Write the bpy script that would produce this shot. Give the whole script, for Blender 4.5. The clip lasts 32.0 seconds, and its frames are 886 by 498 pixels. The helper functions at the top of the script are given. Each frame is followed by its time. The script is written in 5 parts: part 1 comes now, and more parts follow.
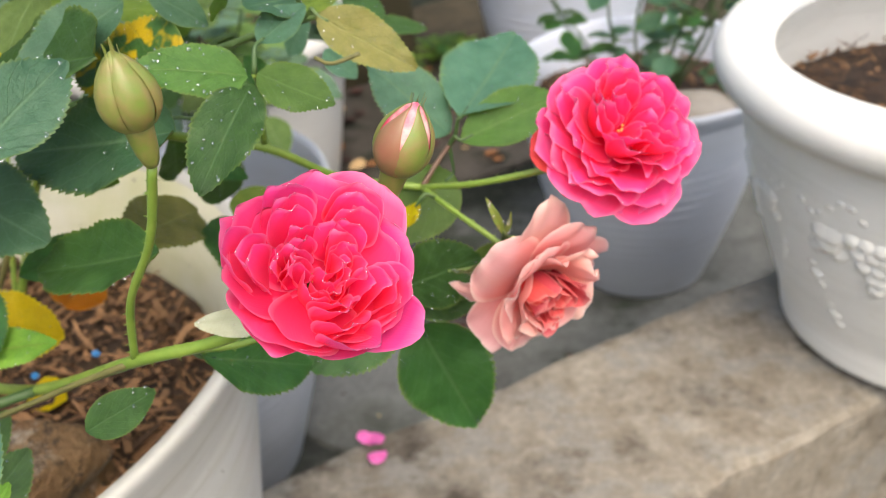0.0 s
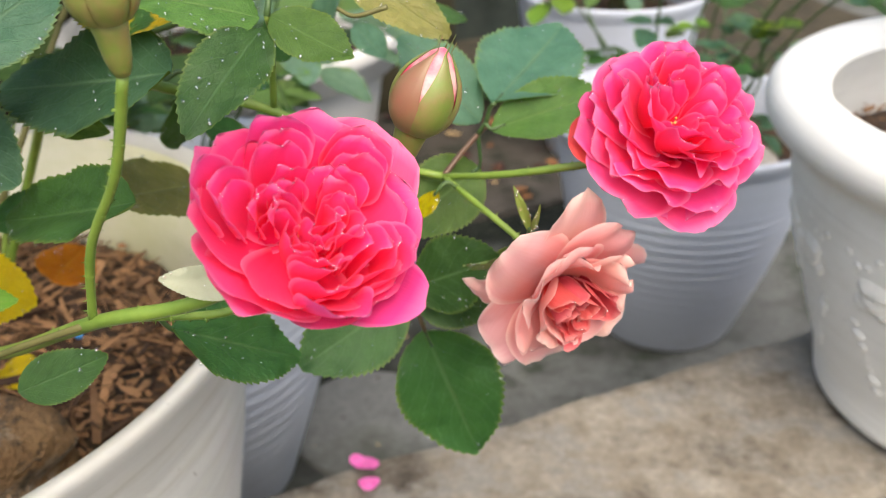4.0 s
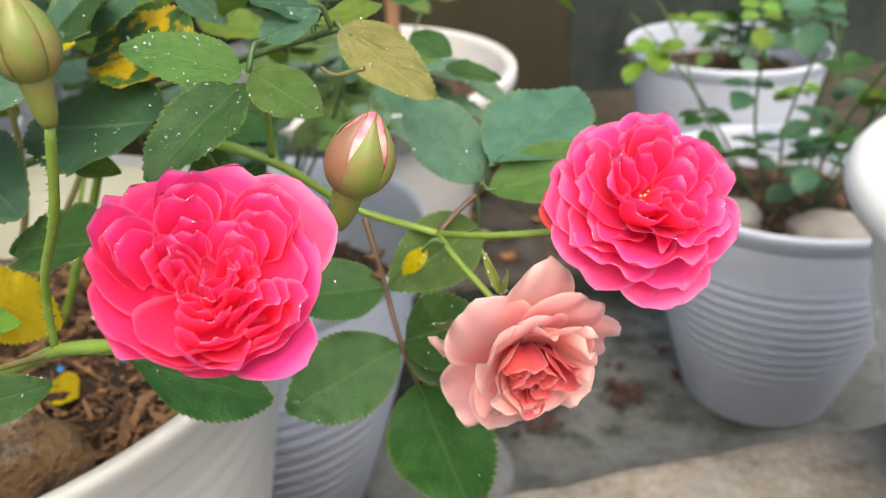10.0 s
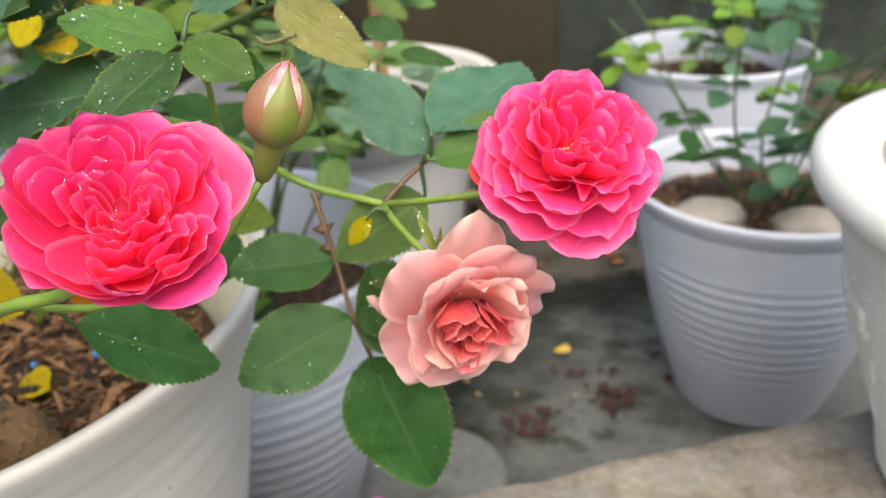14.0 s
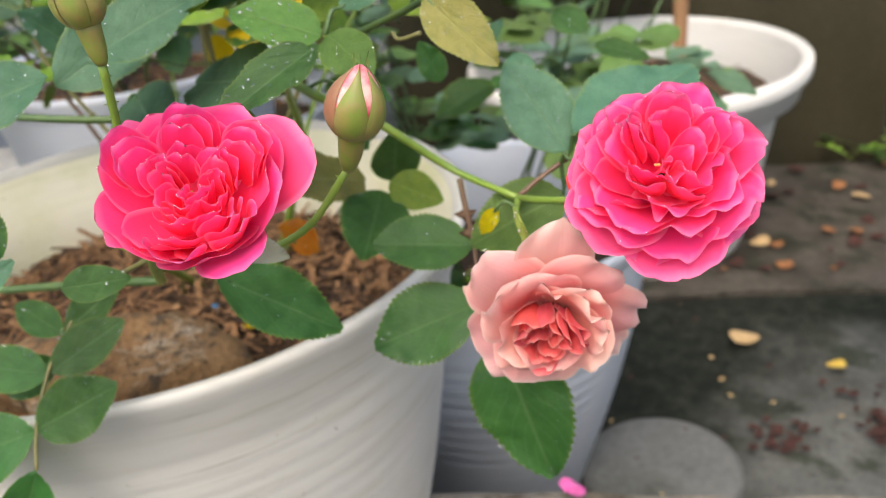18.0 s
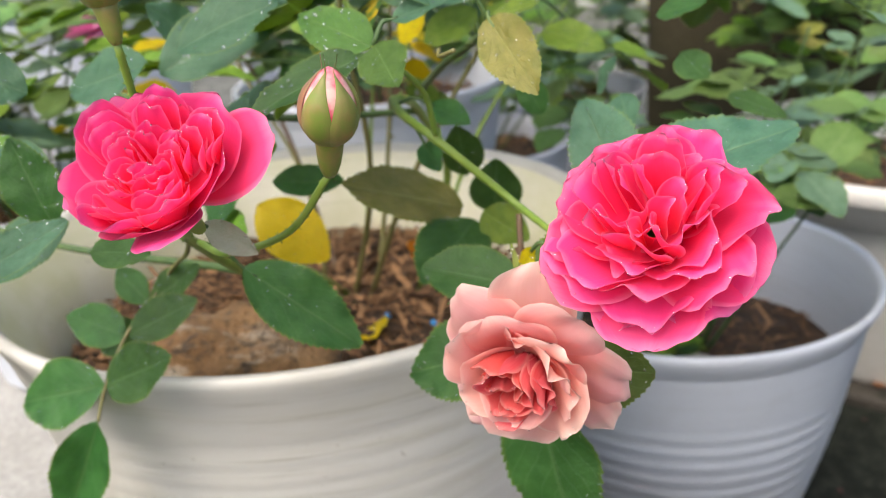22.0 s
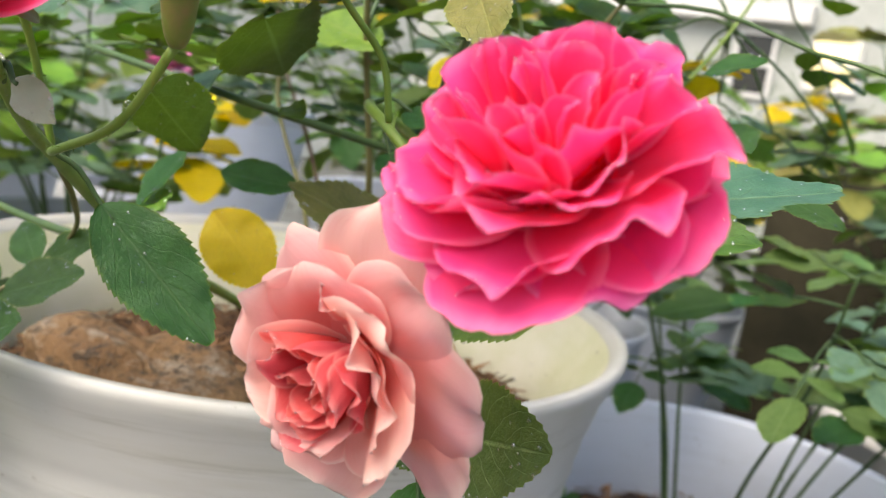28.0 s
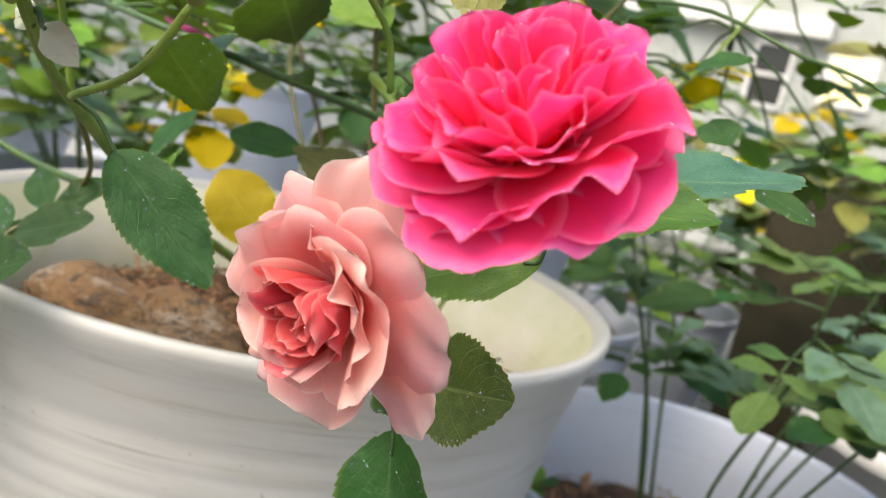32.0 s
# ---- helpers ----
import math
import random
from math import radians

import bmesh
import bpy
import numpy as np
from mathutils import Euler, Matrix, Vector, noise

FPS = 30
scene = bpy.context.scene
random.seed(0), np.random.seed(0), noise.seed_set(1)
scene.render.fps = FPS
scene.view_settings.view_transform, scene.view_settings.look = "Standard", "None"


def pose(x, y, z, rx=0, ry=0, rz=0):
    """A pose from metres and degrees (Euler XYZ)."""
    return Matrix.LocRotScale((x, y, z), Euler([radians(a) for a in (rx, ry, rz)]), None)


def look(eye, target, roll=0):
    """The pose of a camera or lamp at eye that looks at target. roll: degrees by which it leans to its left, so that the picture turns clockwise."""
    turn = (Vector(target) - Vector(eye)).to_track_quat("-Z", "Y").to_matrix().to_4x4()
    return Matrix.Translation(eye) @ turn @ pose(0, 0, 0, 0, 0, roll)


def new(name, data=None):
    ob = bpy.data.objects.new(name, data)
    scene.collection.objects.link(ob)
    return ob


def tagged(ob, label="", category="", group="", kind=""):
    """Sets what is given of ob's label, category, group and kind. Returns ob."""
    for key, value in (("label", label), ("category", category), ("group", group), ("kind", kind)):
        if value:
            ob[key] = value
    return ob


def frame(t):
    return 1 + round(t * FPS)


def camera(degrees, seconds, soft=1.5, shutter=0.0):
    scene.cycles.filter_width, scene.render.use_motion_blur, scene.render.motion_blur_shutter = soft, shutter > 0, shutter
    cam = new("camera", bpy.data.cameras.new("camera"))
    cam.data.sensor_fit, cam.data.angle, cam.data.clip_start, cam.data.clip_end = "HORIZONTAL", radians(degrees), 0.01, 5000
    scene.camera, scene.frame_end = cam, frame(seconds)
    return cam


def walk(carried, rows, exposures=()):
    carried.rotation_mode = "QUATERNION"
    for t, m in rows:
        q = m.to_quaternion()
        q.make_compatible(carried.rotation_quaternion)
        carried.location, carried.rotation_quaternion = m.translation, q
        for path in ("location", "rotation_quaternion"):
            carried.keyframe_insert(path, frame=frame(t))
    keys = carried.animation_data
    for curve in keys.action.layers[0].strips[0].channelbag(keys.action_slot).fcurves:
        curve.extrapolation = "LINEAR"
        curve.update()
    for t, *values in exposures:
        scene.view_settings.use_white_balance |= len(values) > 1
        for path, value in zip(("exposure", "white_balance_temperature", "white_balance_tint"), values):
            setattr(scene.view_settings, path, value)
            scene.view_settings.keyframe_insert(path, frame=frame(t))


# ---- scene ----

# camera and its walk
cam = camera(53.7, 32.0, 0.9)
cam.data.dof.use_dof = True
cam.data.dof.focus_distance = 0.22
cam.data.dof.aperture_fstop = 17.5
METRES, EYE, TILT, LEAN, TURN = 0.58, 0.80, -34.2, 5.15, 0.0
ROWS = [
    (0.0, 0.0, 0.0, 0.0, 0.0, 0.0, -0.0),
    (0.5, -0.0143, 0.0052, -0.0036, 0.54, 0.33, -3.55),
    (1.0, -0.0121, 0.0186, 0.0019, 0.37, 1.51, -4.09),
    (1.5, -0.0213, 0.0374, -0.0111, 0.13, 2.01, -4.22),
    (2.0, -0.0174, 0.0459, -0.0196, 0.03, 2.19, -4.32),
    (2.5, -0.0121, 0.058, -0.0116, 0.5, 2.56, -4.72),
    (3.0, 0.0021, 0.0533, -0.0186, 0.54, 2.74, -5.24),
    (3.5, 0.0009, 0.0634, -0.0298, 0.96, 2.65, -5.64),
    (5.5, 0.0234, 0.0666, -0.0201, 2.02, 2.93, -6.33),
    (6.0, 0.0127, 0.0696, -0.0159, 2.64, 2.93, -7.05),
    (6.5, 0.0163, 0.0675, -0.0122, 2.98, 2.95, -7.54),
    (7.0, 0.024, 0.0609, -0.0167, 3.56, 3.1, -7.89),
    (7.5, 0.0296, 0.0591, -0.0095, 3.85, 3.33, -8.08),
    (8.0, 0.0339, 0.0597, -0.0125, 4.58, 3.19, -8.32),
    (8.5, 0.0455, 0.0644, -0.0159, 5.92, 3.21, -8.53),
    (9.0, 0.0541, 0.0655, -0.0181, 6.64, 3.67, -9.1),
    (9.5, 0.0647, 0.069, -0.0107, 7.68, 4.33, -9.65),
    (10.0, 0.0872, 0.0676, -0.01, 9.03, 4.59, -10.38),
    (10.5, 0.1103, 0.0623, 0.0002, 9.58, 5.35, -11.67),
    (11.0, 0.1196, 0.0487, -0.0072, 9.63, 5.66, -12.31),
    (11.5, 0.1163, 0.046, -0.0197, 9.28, 6.11, -11.58),
    (12.0, 0.1088, 0.0565, -0.0261, 9.56, 5.71, -11.32),
    (12.5, 0.1183, 0.0626, -0.0218, 9.21, 5.42, -11.17),
    (13.0, 0.12, 0.0711, -0.0299, 9.09, 5.05, -10.46),
    (13.5, 0.1298, 0.0751, -0.0301, 9.05, 5.31, -9.43),
    (14.0, 0.1329, 0.0659, -0.0399, 9.5, 6.07, -8.94),
    (14.5, 0.1318, 0.0512, -0.0502, 11.92, 6.6, -7.37),
    (16.5, 0.2002, 0.0593, -0.0064, 21.29, 3.86, -11.62),
    (17.0, 0.2224, 0.0647, 0.0015, 23.83, 2.87, -13.14),
    (17.5, 0.2443, 0.085, 0.0035, 25.76, 1.62, -15.62),
    (18.0, 0.2476, 0.0886, 0.0032, 29.99, -0.75, -17.03),
    (18.5, 0.2463, 0.1031, 0.015, 32.33, -2.24, -17.98),
    (19.0, 0.2688, 0.1165, 0.0177, 34.75, -3.23, -18.79),
    (19.5, 0.3007, 0.1336, 0.0278, 37.81, -4.02, -20.2),
    (20.0, 0.312, 0.1386, 0.0313, 41.81, -4.2, -21.12),
    (20.5, 0.3355, 0.1606, 0.0337, 43.71, -4.31, -23.03),
    (21.0, 0.3442, 0.1765, 0.0269, 44.85, -4.63, -23.68),
    (21.5, 0.3475, 0.1967, 0.0419, 46.66, -4.64, -24.9),
    (22.0, 0.3436, 0.2026, 0.0491, 49.39, -4.96, -26.01),
    (22.5, 0.3554, 0.2086, 0.0468, 53.13, -6.3, -27.18),
    (23.0, 0.3643, 0.2144, 0.0421, 55.44, -7.06, -27.11),
    (23.5, 0.3648, 0.2282, 0.0393, 56.44, -6.68, -27.63),
    (24.0, 0.3543, 0.2421, 0.0215, 57.25, -6.08, -28.04),
    (24.5, 0.3592, 0.2689, 0.0118, 56.68, -4.67, -29.91),
    (25.0, 0.3419, 0.3065, 0.0017, 56.48, -3.03, -32.66),
    (25.5, 0.3318, 0.3435, -0.0038, 55.56, -1.35, -34.69),
    (26.0, 0.3286, 0.3668, 0.0094, 55.04, -0.37, -35.84),
    (26.5, 0.3185, 0.3759, 0.0135, 55.62, 0.54, -36.72),
    (28.5, 0.3276, 0.3986, 0.0159, 57.54, 3.27, -42.61),
    (29.0, 0.3404, 0.3989, 0.0111, 57.52, 3.21, -43.27),
    (29.5, 0.3367, 0.3986, 0.0146, 57.63, 3.23, -43.47),
    (30.0, 0.3467, 0.3943, 0.0186, 57.7, 3.12, -44.1),
    (30.5, 0.3453, 0.3891, 0.0226, 57.74, 2.99, -44.52),
    (31.0, 0.3431, 0.3877, 0.0148, 57.78, 2.72, -44.73),
    (31.5, 0.3496, 0.3903, 0.0154, 57.68, 2.31, -45.14),
    (32.0, 0.3549, 0.3928, 0.0144, 57.36, 2.28, -45.37),
]

EXPO = [(0.0, 1.0, 6850, 9), (24.0, 1.05, 6850, 9), (29.0, 1.10, 6850, 9)]
walk(cam, [(t, pose(0, 0, EYE, TILT, LEAN, TURN) @ pose(METRES * x, METRES * y, METRES * z, 90 + pitch, roll, yaw)) for t, x, y, z, yaw, pitch, roll in ROWS], EXPO)

# world, sun
world = bpy.data.worlds.new("sky")
scene.world = world
world.use_nodes = True
wn = world.node_tree.nodes
sky = wn.new("ShaderNodeTexSky")
sky.sky_type = "NISHITA"
sky.sun_disc = False
sky.sun_elevation = radians(55)
sky.sun_rotation = radians(160)
sky.dust_density = 4.0
world.node_tree.links.new(sky.outputs[0], wn["Background"].inputs[0])
wn["Background"].inputs[1].default_value = 0.15
sun_data = bpy.data.lights.new("sun", "SUN")
sun_data.energy = 1.5
sun_data.angle = radians(50)
sun_data.color = (1.0, 0.95, 0.88)
sun = new("sun", sun_data)
sun.matrix_world = look((0.55, -1.5, 2.7), (0, 0, 0))

# ---------------------------------------------------------------- materials


def mat_new(name):
    m = bpy.data.materials.new(name)
    m.use_nodes = True
    nt = m.node_tree
    return m, nt, nt.nodes["Principled BSDF"], nt.nodes["Material Output"]


def add(nt, kind, **kw):
    n = nt.nodes.new("ShaderNode" + kind)
    for k, v in kw.items():
        if k in n.inputs:
            n.inputs[k].default_value = v
    return n


def link(nt, a, b):
    nt.links.new(a, b)


def mixc(nt, fac, a, b, blend="MIX"):
    n = nt.nodes.new("ShaderNodeMix")
    n.data_type = "RGBA"
    n.blend_type = blend
    for sock, v in ((n.inputs[0], fac), (n.inputs[6], a), (n.inputs[7], b)):
        if isinstance(v, (int, float)):
            sock.default_value = v
        elif isinstance(v, tuple):
            sock.default_value = (*v, 1.0)[:4]
        else:
            link(nt, v, sock)
    return n.outputs[2]


def mth(nt, op, a, b=0.0, c=None):
    n = nt.nodes.new("ShaderNodeMath")
    n.operation = op
    for i, v in enumerate((a, b) if c is None else (a, b, c)):
        if isinstance(v, (int, float)):
            n.inputs[i].default_value = v
        else:
            link(nt, v, n.inputs[i])
    return n.outputs[0]


def ramp(nt, fac, lo, hi):
    n = nt.nodes.new("ShaderNodeMapRange")
    n.clamp = True
    link(nt, fac, n.inputs[0])
    n.inputs[1].default_value, n.inputs[2].default_value = lo, hi
    return n.outputs[0]


def noisef(nt, scale, detail=4.0, rough=0.55, coord="Object", stretch=None):
    tc = nt.nodes.new("ShaderNodeTexCoord")
    src = tc.outputs[coord]
    if stretch:
        mp = nt.nodes.new("ShaderNodeMapping")
        mp.inputs["Scale"].default_value = stretch
        link(nt, src, mp.inputs[0])
        src = mp.outputs[0]
    n = add(nt, "TexNoise", Scale=scale, Detail=detail, Roughness=rough)
    link(nt, src, n.inputs["Vector"])
    return n.outputs["Fac"]


def bump(nt, bsdf, height, strength, distance):
    n = add(nt, "Bump", Strength=strength, Distance=distance)
    link(nt, height, n.inputs["Height"])
    link(nt, n.outputs[0], bsdf.inputs["Normal"])
    return n


def thin(nt, bsdf, out, colour, amount):
    """Lets some light through a thin sheet."""
    tr = nt.nodes.new("ShaderNodeBsdfTranslucent")
    if isinstance(colour, tuple):
        tr.inputs[0].default_value = (*colour, 1.0)
    else:
        link(nt, colour, tr.inputs[0])
    mx = nt.nodes.new("ShaderNodeMixShader")
    mx.inputs[0].default_value = amount
    link(nt, bsdf.outputs[0], mx.inputs[1])
    link(nt, tr.outputs[0], mx.inputs[2])
    link(nt, mx.outputs[0], out.inputs[0])


def leaf_mat(name, dark, light, vein, rough=0.36, amount=0.52, patch=None, patch_lo=0.5, patch_hi=0.6, blotch=6.0, margin=(0.34, 0.42, 0.08), through_tint=(0.42, 0.56, 0.06)):
    m, nt, b, out = mat_new(name)
    tc = nt.nodes.new("ShaderNodeTexCoord")
    sp = nt.nodes.new("ShaderNodeSeparateXYZ")
    link(nt, tc.outputs["UV"], sp.inputs[0])
    off = mth(nt, "ABSOLUTE", mth(nt, "SUBTRACT", sp.outputs[0], 0.5))
    info = nt.nodes.new("ShaderNodeObjectInfo")
    n1 = noisef(nt, 45.0, 3.0)
    n2 = noisef(nt, blotch, 2.0)
    col = mixc(nt, ramp(nt, n2, 0.3, 0.7), dark, light)
    hs = nt.nodes.new("ShaderNodeHueSaturation")
    link(nt, mth(nt, "MULTIPLY_ADD", info.outputs["Random"], 0.04, 0.48), hs.inputs["Hue"])
    link(nt, mth(nt, "MULTIPLY_ADD", info.outputs["Random"], 0.5, 0.75), hs.inputs["Value"])
    link(nt, col, hs.inputs["Color"])
    col = hs.outputs[0]
    if patch:
        col = mixc(nt, ramp(nt, n2, patch_lo, patch_hi), col, patch)
        col = mixc(nt, ramp(nt, n1, 0.66, 0.74), col, (0.05, 0.035, 0.012))
    side = mth(nt, "PINGPONG", mth(nt, "ADD", mth(nt, "MULTIPLY_ADD", sp.outputs[1], 6.5, mth(nt, "MULTIPLY", off, -5.5)), mth(nt, "MULTIPLY", noisef(nt, 5.0, 2.0), 0.9)), 0.5)
    side_line = mth(nt, "SUBTRACT", 1.0, ramp(nt, side, 0.0, 0.05))
    mid_line = mth(nt, "SUBTRACT", 1.0, ramp(nt, off, 0.008, 0.03))
    lines = mth(nt, "MAXIMUM", mid_line, mth(nt, "MULTIPLY", side_line, 0.6))
    col = mixc(nt, mth(nt, "MULTIPLY", lines, 0.7), col, vein)
    rim = ramp(nt, mth(nt, "ADD", off, mth(nt, "MULTIPLY_ADD", n1, 0.05, -0.025)), 0.462, 0.495)
    col = mixc(nt, mth(nt, "MULTIPLY", rim, 0.42), col, margin)
    col = mixc(nt, 0.5, col, mixc(nt, n1, (0.35, 0.35, 0.35), (1.25, 1.25, 1.25)), "MULTIPLY")
    link(nt, col, b.inputs["Base Color"])
    b.inputs["Roughness"].default_value = rough
    link(nt, mth(nt, "MULTIPLY_ADD", n1, 0.25, rough - 0.1), b.inputs["Roughness"])
    h = mth(nt, "ADD", mth(nt, "MULTIPLY", lines, -0.36), mth(nt, "ADD", mth(nt, "MULTIPLY", n1, 0.6), mth(nt, "MULTIPLY", noisef(nt, 9.0, 2.0), 0.7)))
    bump(nt, b, h, 0.8, 0.0012)
    thin(nt, b, out, mixc(nt, 0.4, col, through_tint), amount)
    return m


LEAF = leaf_mat("leaf_green", (0.042, 0.138, 0.036), (0.080, 0.210, 0.055), (0.15, 0.28, 0.10), rough=0.32)
LEAF_BLUE = leaf_mat("leaf_bluegreen", (0.072, 0.195, 0.115), (0.130, 0.280, 0.170), (0.20, 0.34, 0.19), rough=0.33)
# Lightened leaf copies: the brighter light on the far bushes is in their colour.
LEAF_LIT = leaf_mat("leaf_lit_green", (0.16, 0.30, 0.08), (0.26, 0.42, 0.125), (0.33, 0.46, 0.18), amount=0.52)
LEAF_LIT_GREY = leaf_mat("leaf_lit_grey_green", (0.14, 0.27, 0.16), (0.23, 0.38, 0.245), (0.28, 0.40, 0.26), rough=0.4, amount=0.45)
LEAF_MID = leaf_mat("leaf_mid_green", (0.085, 0.225, 0.040), (0.145, 0.310, 0.060), (0.22, 0.36, 0.10), rough=0.34)
LEAF_FRESH = leaf_mat("leaf_fresh", (0.16, 0.33, 0.035), (0.28, 0.46, 0.055), (0.30, 0.42, 0.08), amount=0.45)
LEAF_OLIVE = leaf_mat("leaf_olive", (0.20, 0.21, 0.04), (0.33, 0.30, 0.08), (0.33, 0.33, 0.10), amount=0.3)
LEAF_YELLOW = leaf_mat("leaf_yellow", (0.93, 0.76, 0.010), (0.97, 0.86, 0.015), (0.88, 0.70, 0.03), amount=0.55, patch=(0.86, 0.68, 0.01), margin=(0.95, 0.80, 0.02), through_tint=(1.0, 0.86, 0.01))
LEAF_ORANGE = leaf_mat("leaf_orange", (0.72, 0.26, 0.02), (0.82, 0.36, 0.03), (0.75, 0.4, 0.05), amount=0.4, margin=(0.8, 0.4, 0.04), through_tint=(0.9, 0.4, 0.02))
LEAF_SICK = leaf_mat("leaf_yellowing", (0.05, 0.13, 0.03), (0.08, 0.17, 0.03), (0.2, 0.28, 0.06), patch=(0.68, 0.48, 0.01), patch_lo=0.48, patch_hi=0.56)
LEAF_SPOT = leaf_mat("leaf_with_yellow_spot", (0.045, 0.14, 0.04), (0.06, 0.17, 0.045), (0.2, 0.28, 0.06), patch=(0.70, 0.46, 0.01), patch_lo=0.50, patch_hi=0.60, blotch=2.0)
LEAF_UNDER = leaf_mat("leaf_underside", (0.19, 0.31, 0.09), (0.27, 0.39, 0.12), (0.34, 0.45, 0.18), rough=0.6, amount=0.56)


def petal_mat(name, inner, outer, edge, amount=0.35, rough=0.5, vein=0.25, tint=None):
    m, nt, b, out = mat_new(name)
    tc = nt.nodes.new("ShaderNodeTexCoord")
    sp = nt.nodes.new("ShaderNodeSeparateXYZ")
    link(nt, tc.outputs["UV"], sp.inputs[0])
    info = nt.nodes.new("ShaderNodeObjectInfo")
    n1 = noisef(nt, 120.0, 3.0)
    col = mixc(nt, ramp(nt, sp.outputs[1], 0.25, 0.95), inner, outer)
    if tint:
        col = mixc(nt, mth(nt, "MULTIPLY", ramp(nt, noisef(nt, 55.0, 3.0), 0.42, 0.66), 0.7), col, tint)
    e = mth(nt, "MAXIMUM", ramp(nt, sp.outputs[1], 0.88, 1.0), ramp(nt, mth(nt, "ABSOLUTE", mth(nt, "SUBTRACT", sp.outputs[0], 0.5)), 0.42, 0.5))
    col = mixc(nt, mth(nt, "MULTIPLY", e, 0.75), col, edge)
    streak = nt.nodes.new("ShaderNodeTexNoise")
    cx = nt.nodes.new("ShaderNodeCombineXYZ")
    link(nt, mth(nt, "MULTIPLY", sp.outputs[0], 46.0), cx.inputs[0])
    link(nt, mth(nt, "MULTIPLY", sp.outputs[1], 2.5), cx.inputs[1])
    link(nt, mth(nt, "MULTIPLY", info.outputs["Random"], 50.0), cx.inputs[2])
    link(nt, cx.outputs[0], streak.inputs["Vector"])
    streak.inputs["Scale"].default_value = 1.0
    col = mixc(nt, mth(nt, "MULTIPLY", ramp(nt, streak.outputs[0], 0.35, 0.7), vein), col, inner)
    hs = nt.nodes.new("ShaderNodeHueSaturation")
    link(nt, mth(nt, "MULTIPLY_ADD", info.outputs["Random"], 0.02, 0.49), hs.inputs["Hue"])
    link(nt, mth(nt, "MULTIPLY_ADD", info.outputs["Random"], 0.16, 0.9), hs.inputs["Value"])
    link(nt, col, hs.inputs["Color"])
    col = hs.outputs[0]
    link(nt, col, b.inputs["Base Color"])
    b.inputs["Roughness"].default_value = rough
    b.inputs["Sheen Weight"].default_value = 0.06
    b.inputs["Specular IOR Level"].default_value = 0.3
    bump(nt, b, mth(nt, "ADD", streak.outputs[0], mth(nt, "MULTIPLY", n1, 0.5)), 0.22, 0.0006)
    thin(nt, b, out, col, amount)
    return m


PINK = petal_mat("petal_hot_pink", (0.93, 0.024, 0.145), (0.95, 0.066, 0.29), (0.98, 0.28, 0.52), amount=0.4, vein=0.12)
PINK_SIDE = petal_mat("petal_magenta_pink", (0.94, 0.026, 0.135), (0.96, 0.072, 0.30), (0.98, 0.29, 0.53), amount=0.4, vein=0.12)
PEACH = petal_mat("petal_peach", (0.87, 0.29, 0.25), (0.92, 0.53, 0.47), (0.97, 0.76, 0.69), amount=0.48, vein=0.14, rough=0.5, tint=(0.93, 0.45, 0.47))
PEACH_DEEP = petal_mat("petal_salmon", (0.62, 0.03, 0.04), (0.80, 0.16, 0.15), (0.90, 0.44, 0.40), amount=0.42, vein=0.3, tint=(0.80, 0.12, 0.14))
CORAL = petal_mat("petal_coral", (0.85, 0.04, 0.04), (0.92, 0.07, 0.09), (0.93, 0.12, 0.16), amount=0.45, vein=0.2)


def plain_mat(name, a, b_col, scale=30.0, rough=0.5, bumpy=0.2, dist=0.001, lo=0.3, hi=0.7, stretch=None, random=0.0, grain=200.0):
    m, nt, b, out = mat_new(name)
    n1 = noisef(nt, scale, 5.0, stretch=stretch)
    n2 = noisef(nt, grain, 3.0)
    col = mixc(nt, ramp(nt, n1, lo, hi), a, b_col)
    col = mixc(nt, 0.3, col, mixc(nt, n2, (0.4, 0.4, 0.4), (1, 1, 1)), "MULTIPLY")
    if random:
        info = nt.nodes.new("ShaderNodeObjectInfo")
        hs = nt.nodes.new("ShaderNodeHueSaturation")
        link(nt, mth(nt, "MULTIPLY_ADD", info.outputs["Random"], random, 1 - random / 2), hs.inputs["Value"])
        link(nt, col, hs.inputs["Color"])
        col = hs.outputs[0]
    link(nt, col, b.inputs["Base Color"])
    link(nt, mth(nt, "MULTIPLY_ADD", n2, 0.2, rough - 0.1), b.inputs["Roughness"])
    bump(nt, b, mth(nt, "ADD", n1, mth(nt, "MULTIPLY", n2, 0.4)), bumpy, dist)
    return m


STEM = plain_mat("stem_green", (0.145, 0.25, 0.034), (0.235, 0.335, 0.055), 90, 0.42, 0.25)
STEM_OLIVE = plain_mat("stem_olive", (0.13, 0.13, 0.04), (0.19, 0.17, 0.06), 80, 0.5, 0.3)
STEM_DARK = plain_mat("stem_dark_green", (0.045, 0.10, 0.03), (0.09, 0.15, 0.04), 60, 0.5, 0.3)
STEM_RED = plain_mat("stem_brownish_red", (0.10, 0.045, 0.03), (0.15, 0.10, 0.05), 80, 0.5, 0.3)
BUD = plain_mat("bud_green", (0.17, 0.25, 0.04), (0.25, 0.205, 0.07), 210, 0.4, 0.25)
BUD_PETAL = plain_mat("bud_petal_pale", (0.84, 0.52, 0.46), (0.80, 0.06, 0.14), 90, 0.5, 0.15, lo=0.40, hi=0.58)
BUD_RED = plain_mat("bud_reddish", (0.28, 0.12, 0.07), (0.24, 0.20, 0.08), 60, 0.4, 0.2)
CALYX = plain_mat("calyx_green", (0.15, 0.22, 0.035), (0.23, 0.29, 0.06), 90, 0.42, 0.2)
SEPAL_PALE = plain_mat("sepal_pale", (0.30, 0.34, 0.20), (0.46, 0.47, 0.36), 90, 0.6, 0.3)
